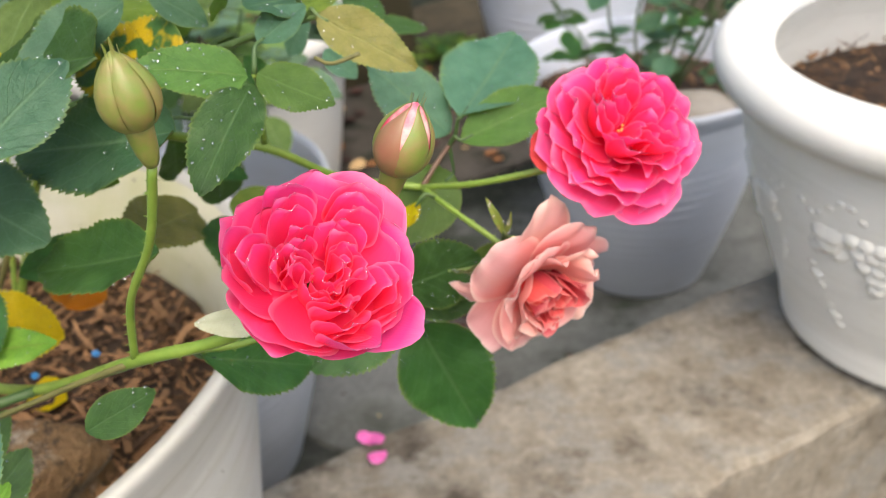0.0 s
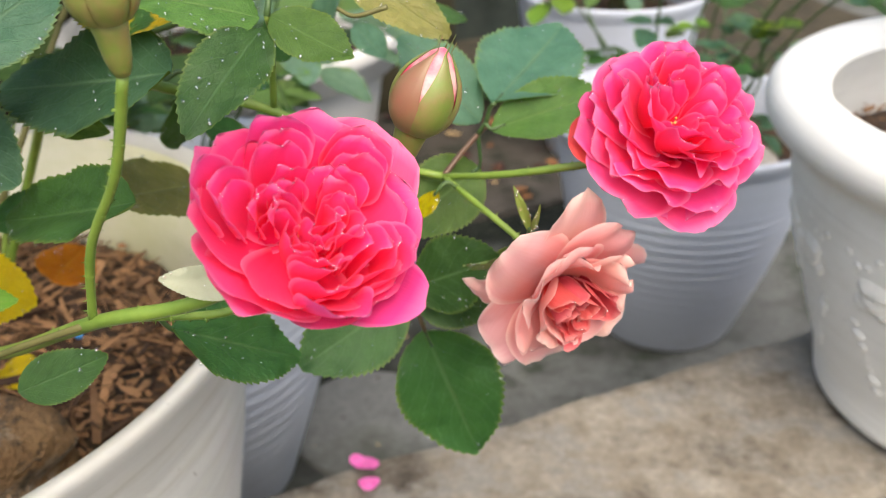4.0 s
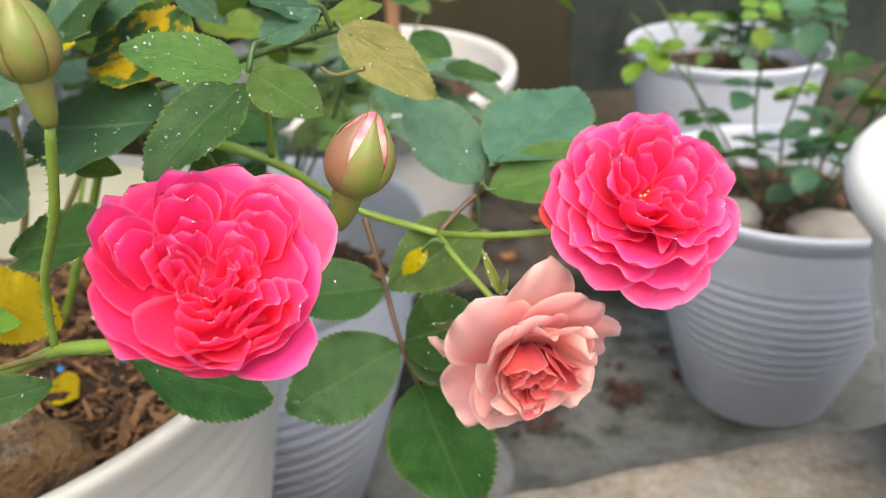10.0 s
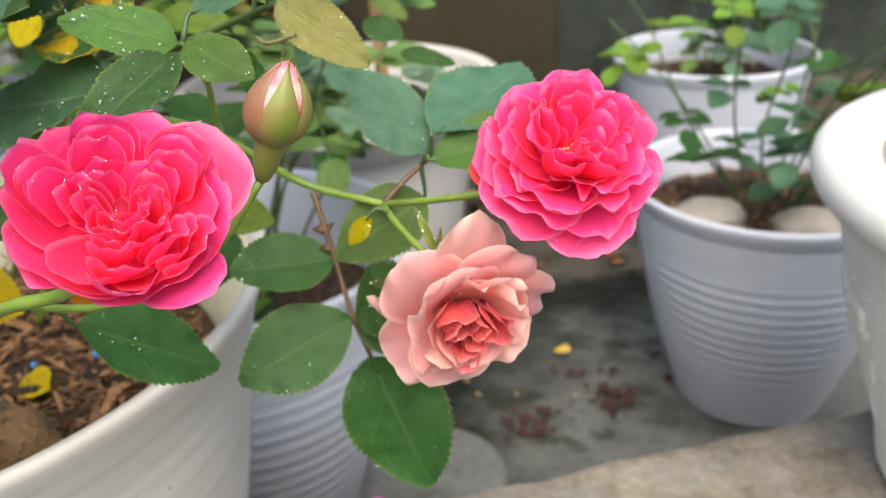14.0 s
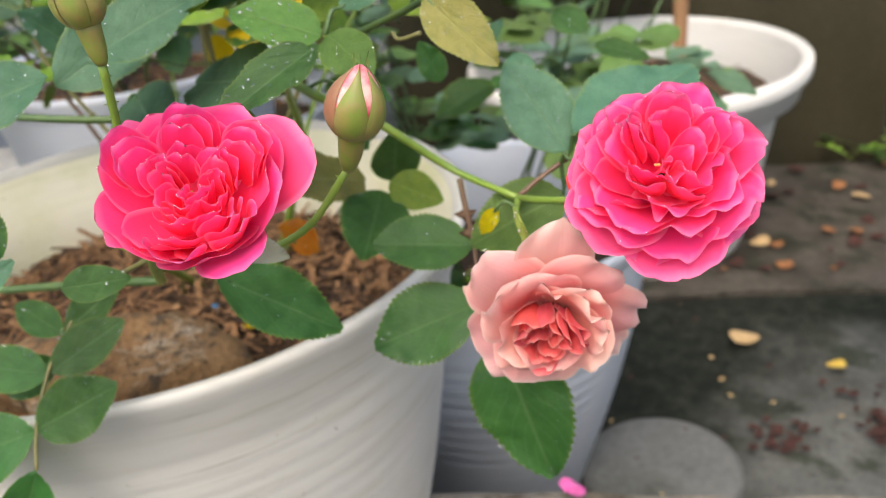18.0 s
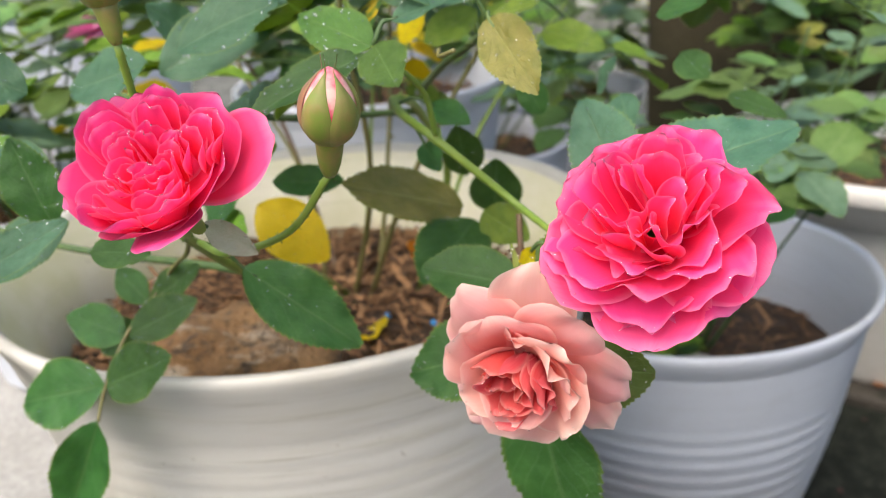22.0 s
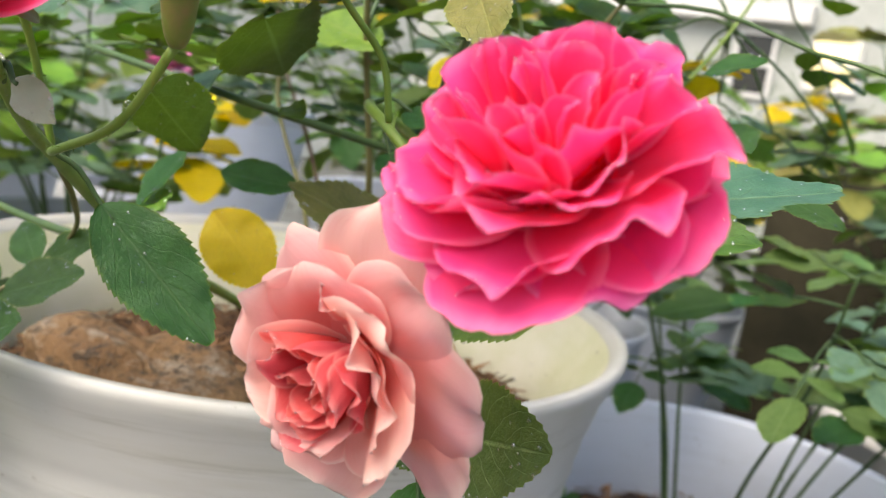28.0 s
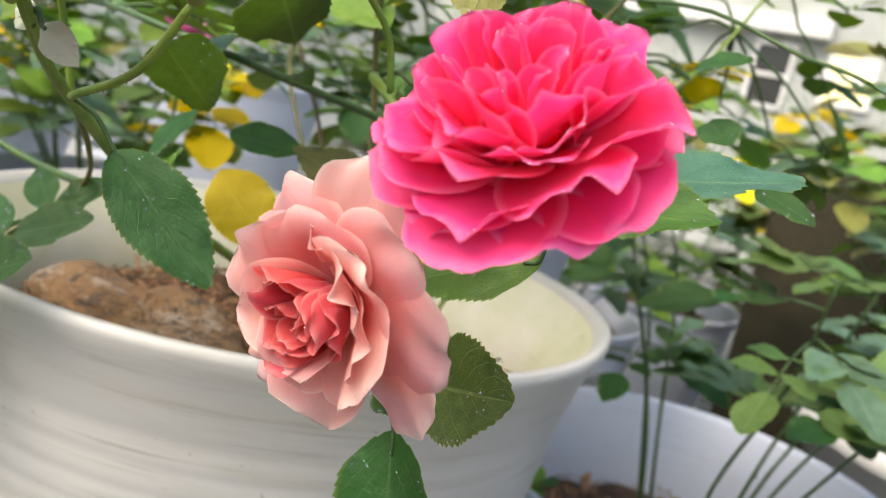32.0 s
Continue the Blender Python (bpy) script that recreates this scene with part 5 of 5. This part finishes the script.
for b0, t0, n0, mt, var, wd in LEAVES:
    b1, t1, n1 = Vector(b0), Vector(t0), Vector(n0)
    y1 = t1 - b1
    ln = y1.length
    n1 = (n1 - y1 * (n1.dot(y1) / ln ** 2)).normalized()
    x1 = y1.normalized().cross(n1)
    for k in range(28 if ln > 0.03 else 9):
        v = RNG.uniform(0.08, 0.95)
        e = RNG.choice((-1, 1)) * RNG.choice((0.97, RNG.random(), RNG.random()))
        shape = math.sin(math.pi * v ** 0.85) ** 0.72
        beads.append(b1 + y1 * v + x1 * e * 0.33 * ln * wd * shape + n1 * (0.14 * abs(e) * 0.33 * shape * ln + 0.0004))
dew(beads, 0.0002, 0.00085)
dew([RNG.choice(PETAL_TIPS) for k in range(1300)], 0.00012, 0.00038, "dew", 1)


def spray(parent, base, way, length, rng, mats, n=2, size=0.04, fine=False, stalk_mat=STEM_DARK, droop=0.3, ok=None):
    """A compound leaf: a stalk with leaflets in pairs and one at the end."""
    w = Vector(way).normalized()
    side = w.cross(Vector((0, 0, 1)))
    side = side.normalized() if side.length > 0.05 else Vector((1, 0, 0))
    b = Vector(base)
    pts = [b + w * length * k / 4 - Vector((0, 0, droop * length * (k / 4) ** 2)) for k in range(5)]
    if ok is not None and not all(ok(q) for q in (pts[0], pts[2], pts[4], pts[4] + w * size)):
        return False
    world_part("leaf_stalk", tube_mesh("leaf_stalk", pts, 0.0010, 0.0006, stalk_mat, 5, 2), parent)
    mt = rng.choice(mats)
    for k in range(n):
        q = pts[2 + k] if n <= 2 else pts[min(4, 1 + k)]
        for s in (-1, 1):
            d = (w * 0.55 + side * s * 0.85 + Vector((0, 0, rng.uniform(-0.25, 0.15)))).normalized()
            L = size * rng.uniform(0.75, 1.0)
            nrm = Vector((rng.uniform(-0.3, 0.5), rng.uniform(-0.55, 0.1), 1.0))
            leaf(parent, q + d * 0.002, q + d * L, nrm, mt, rng.randrange(6) + 50, fine, rng.uniform(0.85, 1.1))
    d = (pts[4] - pts[3]).normalized()
    leaf(parent, pts[4], pts[4] + d * size * rng.uniform(1.0, 1.25), Vector((rng.uniform(-0.3, 0.4), rng.uniform(-0.4, 0.1), 1.0)), mt, rng.randrange(6) + 50, fine, 1.0)
    return True


def in_bush(p):
    back = (p.x + 0.05) * -0.62 + (p.y - 0.30) * 0.78
    return back > 0.075 and p.z > (0.585 if back > 0.15 else 0.655) and p.z < 0.90


MIX = [LEAF, LEAF_LIT, LEAF_BLUE, LEAF_FRESH, LEAF_LIT_GREY, LEAF_LIT, LEAF_FRESH]
rng = random.Random(77)
tops = []
for i in range(7):
    a = 2.4 * i
    lean = rng.uniform(0.04, 0.26)
    r = rng.uniform(0.0, 0.06)
    p0 = ROOT + Vector((r * math.cos(a), r * math.sin(a), -0.005))
    p3 = p0 + Vector((lean * math.cos(a) - 0.06, lean * math.sin(a) * 0.8 + 0.05, rng.uniform(0.22, 0.36)))
    p1 = p0.lerp(p3, 0.35) + Vector((rng.uniform(-0.02, 0.02), rng.uniform(-0.02, 0.02), 0.02))
    p2 = p0.lerp(p3, 0.7) + Vector((rng.uniform(-0.02, 0.02), rng.uniform(-0.02, 0.02), 0.02))
    if not in_bush(p3):
        p3 = p3 + Vector((-0.08, 0.10, 0))
        p2 = p2 + Vector((-0.05, 0.06, 0))
    cane([p0, p1, p2, p3], rng.uniform(0.0016, 0.0024), 0.0011, rng.choice((STEM_OLIVE, STEM, STEM_RED)), 6, 0)
    tops.append((p1, p2, p3))
made = 0
for k in range(4000):
    c = Vector((rng.gauss(-0.34, 0.14), rng.gauss(0.47, 0.13), rng.uniform(0.60, 0.85)))
    if not in_bush(c):
        continue
    near = min((q for t3 in tops for q in (t3[1], t3[2], t3[1].lerp(t3[2], 0.5))), key=lambda q: (q - c).length)
    w = c - near
    if w.length > 0.13:
        continue
    w = w.normalized() + Vector((rng.uniform(-0.6, 0.6), rng.uniform(-0.6, 0.6), rng.uniform(-0.1, 0.4)))
    if spray(bush, c, w, rng.uniform(0.03, 0.055), rng, MIX if rng.random() > 0.06 else [LEAF_YELLOW], 2, rng.uniform(0.032, 0.046), False, STEM_DARK, 0.3, in_bush):
        world_part("twig", tube_mesh("twig", [near, near.lerp(c, 0.5) + Vector((0, 0, 0.006)), c], 0.0012, 0.0009, STEM_DARK, 5, 3), bush)
        made += 1
    if made >= 92:
        break


def other_bush(root, label, count, stems, height, spread, size, mats, seed, stem_mat=STEM_DARK, low=0.3):
    rng = random.Random(seed)
    b = thing("rose_bush", root, label, "rose bush", "roses in the other pots")
    for i in range(stems):
        a = rng.uniform(0, 6.283)
        p0 = Vector(root) + Vector((0.03 * math.cos(a), 0.03 * math.sin(a), -0.005))
        ln = rng.uniform(0.3, 1.0) * spread
        p3 = p0 + Vector((ln * math.cos(a), ln * math.sin(a), height * rng.uniform(0.65, 1.05)))
        p1 = p0.lerp(p3, 0.33) + Vector((rng.uniform(-1, 1), rng.uniform(-1, 1), 1)) * 0.02
        p2 = p0.lerp(p3, 0.68) + Vector((rng.uniform(-1, 1), rng.uniform(-1, 1), 1)) * 0.02
        world_part("stem", tube_mesh("stem", [p0, p1, p2, p3], 0.0021, 0.0010, stem_mat, 6, 5, 0.03, 5, rng), b)
        for k in range(count // stems):
            t = low + (1 - low) * rng.random()
            q = p0.lerp(p1, t / 0.33) if t < 0.33 else (p1.lerp(p2, (t - 0.33) / 0.35) if t < 0.68 else p2.lerp(p3, (t - 0.68) / 0.32))
            an = rng.uniform(0, 6.283)
            spray(b, q, (math.cos(an), math.sin(an), rng.uniform(-0.1, 0.5)), rng.uniform(0.04, 0.07), rng, mats, 2, size * rng.uniform(0.8, 1.2), False, stem_mat)
    return b


# compound leaves along the two long canes that reach over the rim
for q, w in (((-0.335, 0.168, 0.583), (0.2, -0.8, 0.3)), ((-0.39, 0.13, 0.598), (-0.3, -0.6, 0.4)), ((-0.42, 0.11, 0.61), (-0.6, -0.5, 0.3)), ((-0.36, 0.231, 0.657), (0.3, -0.9, 0.1)), ((-0.41, 0.233, 0.657), (0.5, 0.6, 0.3)),
             ((-0.45, 0.230, 0.659), (0.3, -0.8, 0.4)), ((-0.49, 0.227, 0.662), (-0.2, 0.7, 0.4)), ((-0.52, 0.225, 0.663), (-0.7, -0.4, 0.2)), ((-0.30, 0.228, 0.658), (0.5, 0.7, 0.35))):
    spray(bush, q, w, rng.uniform(0.035, 0.05), rng, [LEAF_LIT, LEAF, LEAF_FRESH, LEAF_BLUE], 2, 0.042, True, STEM_DARK)

LIT_MIX = [LEAF_LIT, LEAF_LIT_GREY, LEAF, LEAF_LIT, LEAF_LIT_GREY]
other_bush((SECOND[0], SECOND[1], 0.275), "slender green rose bush in the ribbed pot", 52, 8, 0.43, 0.20, 0.042, LIT_MIX, 21, low=0.5)
other_bush((RIBBED[0], RIBBED[1], 0.275), "thin-stemmed dark-leaved rose bush in the ribbed pot", 42, 11, 0.36, 0.22, 0.038, [LEAF, LEAF_BLUE, LEAF_FRESH], 22, low=0.15)
other_bush((BEHIND[0], BEHIND[1], 0.29), "leafy rose bush in the pot by the dark wall", 56, 9, 0.42, 0.26, 0.046, LIT_MIX, 23, low=0.15)
other_bush((THIRD[0] - 0.10, THIRD[1] + 0.0, 0.275), "tall leafy rose bush in the wide planter", 100, 9, 0.55, 0.32, 0.055, [LEAF_FRESH, LEAF_LIT, LEAF_LIT_GREY, LEAF_OLIVE, LEAF_LIT], 24, low=0.3)
other_bush((LEFT[0], LEFT[1], 0.45), "yellow-green rose bush on the platform", 56, 9, 0.34, 0.26, 0.05, [LEAF_FRESH, LEAF_LIT, LEAF_FRESH, LEAF_LIT_GREY], 25, low=0.2)
other_bush((ORN[0] + 0.03, ORN[1] + 0.02, 0.471), "small leafy rose bush in the ornate pot", 12, 4, 0.28, 0.12, 0.05, [LEAF, LEAF_FRESH], 26, low=0.6)

YELMIX = [LEAF_FRESH, LEAF_LIT, LEAF_FRESH, LEAF_LIT_GREY, LEAF_LIT, LEAF_LIT_GREY, LEAF_FRESH, LEAF_YELLOW]
for at, n_sp, sp_r, sd in (((-0.75, 0.66, 0.28), 44, 0.34, 61), ((-1.0, 1.0, 0.0), 84, 0.36, 62), ((-0.78, 0.26, 0.28), 60, 0.22, 63)):
    pot("plant_pot", at, 0.17 if sd != 63 else 0.11, 0.11 if sd != 63 else 0.08, (0.255 if sd == 61 else 0.20) if at[2] else 0.34, "ribbed", "white ribbed flower pot hidden among the leaves", GREYW, GREYW, 0.04, "far pots", sd)
    other_bush((at[0], at[1], at[2] + (0.22 if sd == 61 else 0.17 if at[2] else 0.30)), "dense yellow-green rose bush behind the large pot", n_sp, 10, 0.46 if sd != 63 else 0.30, sp_r, 0.05, YELMIX, sd + 40, low=0.2)
FAR = [((-1.55, 0.55, 0.28), 31), ((-1.75, 1.05, 0.0), 32), ((-1.30, 1.50, 0.0), 33), ((-2.2, 0.5, 0.0), 34), ((-1.6, -0.1, 0.28), 35), ((-2.3, 1.3, 0.0), 36)]
for at, sd in FAR:
    pot("plant_pot", at, 0.18, 0.11, 0.30, "ribbed", "white ribbed flower pot among the far roses", GREYW, GREYW, 0.05, "far pots", sd)
    other_bush((at[0], at[1], at[2] + 0.25), "bushy green and yellow rose behind the platform", 60, 9, 0.55, 0.34, 0.06, [LEAF_FRESH, LEAF_LIT, LEAF_LIT_GREY, LEAF_LIT, LEAF_OLIVE], sd + 40, low=0.15)
for at, sd in (((-1.02, 1.92, 0.0), 91), ((-1.55, 1.78, 0.0), 92)):
    other_bush(at, "tall pale green shrub behind the garden wall", 48, 8, 0.95, 0.45, 0.075, [LEAF_FRESH, LEAF_FRESH, LEAF, LEAF_OLIVE, LEAF_YELLOW], sd, low=0.5)
tagged(new("garden_wall", box_mesh("garden_wall", -9.0, 0.1, 5.0, 5.2, 0.0, 2.2, PLASTER, EDGE, 0.02)), "pale garden wall in the distance", "wall", kind="structure")
def wall_window(x, z, w, h, pane_mat, label):
    """A small window on the far garden wall: a white frame round its panes."""
    win = tagged(new("window_1"), label, "window", kind="structure")
    win.matrix_world = EDGE @ pose(x, 4.99, z)
    t = 0.025
    for x0, x1, z0, z1 in ((-w / 2 - t, -w / 2, -h / 2 - t, h / 2 + t), (w / 2, w / 2 + t, -h / 2 - t, h / 2 + t), (-w / 2, w / 2, h / 2, h / 2 + t), (-w / 2, w / 2, -h / 2 - t, -h / 2), (-w / 2, w / 2, -t / 2, t / 2)):
        part("window_frame", box_mesh("window_frame", x0, x1, -0.02, 0.012, z0, z1, WHITE_LIGHTER, None, 0.003), None, win)
    for z0, z1 in ((-h / 2, -t / 2), (t / 2, h / 2)):
        part("pane", box_mesh("pane", -w / 2, w / 2, -0.004, 0.006, z0, z1, pane_mat, None, 0.0), None, win)


# first window is assumed: its glowing panes stand in for a bright yellow spot
wall_window(-1.60, 1.14, 0.24, 0.26, GLOW_PANE, "small added window whose glowing panes stand in for a bright yellow spot")
wall_window(-2.05, 1.10, 0.20, 0.34, DARK_PANE, "small dark window in the pale garden wall")
tagged(new("trim", box_mesh("trim", -4.2, -1.75, 4.90, 4.998, 1.34, 1.45, WHITE_LIGHTER, EDGE, 0.006)), "white ledge along the pale garden wall", "trim", kind="structure")
tagged(new("house_wall", box_mesh("house_wall", -6.4, -6.2, -5.0, 8.0, 0.0, 2.6, PLASTER, None, 0.02)), "pale house wall behind the far pots", "wall", kind="structure")

pf = thing("pink_rose", (-0.628, 0.313, 0.28), "small pink rose stem standing on the platform", "rose")
world_part("stem", tube_mesh("stem", [(-0.628, 0.313, 0.28), (-0.635, 0.31, 0.45), (-0.63, 0.313, 0.655)], 0.003, 0.0015, STEM_DARK, 6, 5), pf)
for k in range(14):
    ob = part("petal", petal_mesh("petal", 0.022, 0.02, 80 - 4 * k, 50 - 4 * k, 10, 0.9, 0.001, random.Random(k), PINK_FAR, 7, 6), None, pf)
    ob.location = (0, 0, 0.37)
    ob.rotation_euler = (0.5, 0.6, k * 2.4)

# blue beads in the soil, weeds in the second pot
for x, y in ((-0.262, 0.372), (-0.285, 0.352), (-0.232, 0.388)):
    bd = thing("blue_bead", (x, y, 0.482), "tiny blue fertiliser bead on the bark chips", "bead", "blue beads")
    part("bead", blob_mesh("bead", 0.0026, 0.0024, 0.0022, BLUE, 3, 0.15, 2), None, bd)
wr = random.Random(9)
for k in range(7):
    x, y = SECOND[0] + wr.uniform(-0.09, 0.09), SECOND[1] + wr.uniform(-0.12, 0.02)
    wd_ = thing("weed", (x, y, 0.280), "small green seedling in the ribbed pot", "seedling", "seedlings")
    for q in range(6):
        an = wr.uniform(0, 6.283)
        b_ = Vector((x, y, 0.280 + wr.uniform(0.01, 0.035)))
        d_ = Vector((math.cos(an), math.sin(an), wr.uniform(0.0, 0.5)))
        leaf(wd_, b_, b_ + d_ * wr.uniform(0.018, 0.028), (0.2, -0.3, 0.9), LEAF_FRESH if q % 2 else LEAF, 50 + q, False, 1.1)
    world_part("stem", tube_mesh("stem", [(x, y, 0.272), (x + 0.002, y, 0.297), (x, y, 0.317)], 0.0012, 0.0008, STEM, 5, 3), wd_)

# small things on the floor and the wall top
rng = random.Random(5)


def litter(name, at, size, mat, label, category, seed, group="", flat=0.25):
    t = thing(name, at, label, category, group)
    part(name + "_piece", petal_mesh(name + "_piece", size, size * 0.8, 84, 70, 20, 0.4, size * 0.12, random.Random(seed), mat, 6, 6, 0.0, 0.003), None, t)
    t.rotation_euler = (0, 0, seed * 1.3)
    return t


for i, (x, y) in enumerate(((-0.100, 0.490), (-0.091, 0.480), (-0.104, 0.501))):
    litter("fallen_petal", (x, y, 0.284), 0.017, PETAL_FALLEN, "bright pink fallen petal on the low wall", "petal", i + 2, "fallen petals")
for x, y, n, s in ((-0.061, 0.955, 24, 0.036), (0.045, 1.03, 24, 0.036), (0.125, 1.09, 5, 0.02), (0.03, 1.10, 3, 0.015), (-0.28, 0.70, 8, 0.03), (0.10, 1.16, 3, 0.02), (-0.02, 1.08, 3, 0.02)):
    for k in range(n):
        litter("dry_petal", (x + rng.gauss(0, s * 0.5), y + rng.gauss(0, s * 0.5), 0.009), rng.uniform(0.009, 0.017), DRY_PETAL, "dark dried petal on the concrete floor", "petal", rng.randrange(50), "dry petals")
for k in range(150):
    lx, ly = rng.uniform(-0.5, 0.38), rng.uniform(0.86, 1.33)
    q = EDGE @ Vector((lx, ly, 0.017))
    litter("dry_leaf", q, rng.uniform(0.012, 0.036), rng.choice((DRY_LEAF, DRY_PETAL, DRY_BROWN, DRY_BROWN, DRY_PETAL, DRY_PETAL, DRY_BROWN, DRY_PETAL)), "small dry leaf on the old slab", "leaf", rng.randrange(40), "dry leaves")
for k in range(26):
    litter("floor_crumb", (rng.uniform(-0.35, 0.25), rng.uniform(0.75, 1.3), 0.004), rng.uniform(0.005, 0.010), rng.choice((DRY_LEAF, DRY_PETAL)), "tiny dry plant crumb on the floor", "crumb", rng.randrange(40), "crumbs")
fern = thing("fern", (-0.03, 1.93, 0.01), "small green fern growing at the foot of the wall", "fern")
for k in range(34):
    an = rng.uniform(0, 6.283)
    q = Vector((-0.03 + rng.gauss(0, 0.09), 1.93 + rng.gauss(0, 0.05), 0.012))
    spray(fern, q, (math.cos(an), math.sin(an), 1.2), rng.uniform(0.06, 0.12), rng, [LEAF_FRESH, LEAF], 2, 0.028, False, STEM)
litter("dry_leaf", (-0.150, 1.17, 0.011), 0.045, DRY_LEAF, "curled tan dry leaf on the mossy floor", "leaf", 3)
litter("dry_leaf", (-0.048, 1.14, 0.011), 0.025, YELLOW_BIT, "small yellow dry leaf on the mossy floor", "leaf", 5)
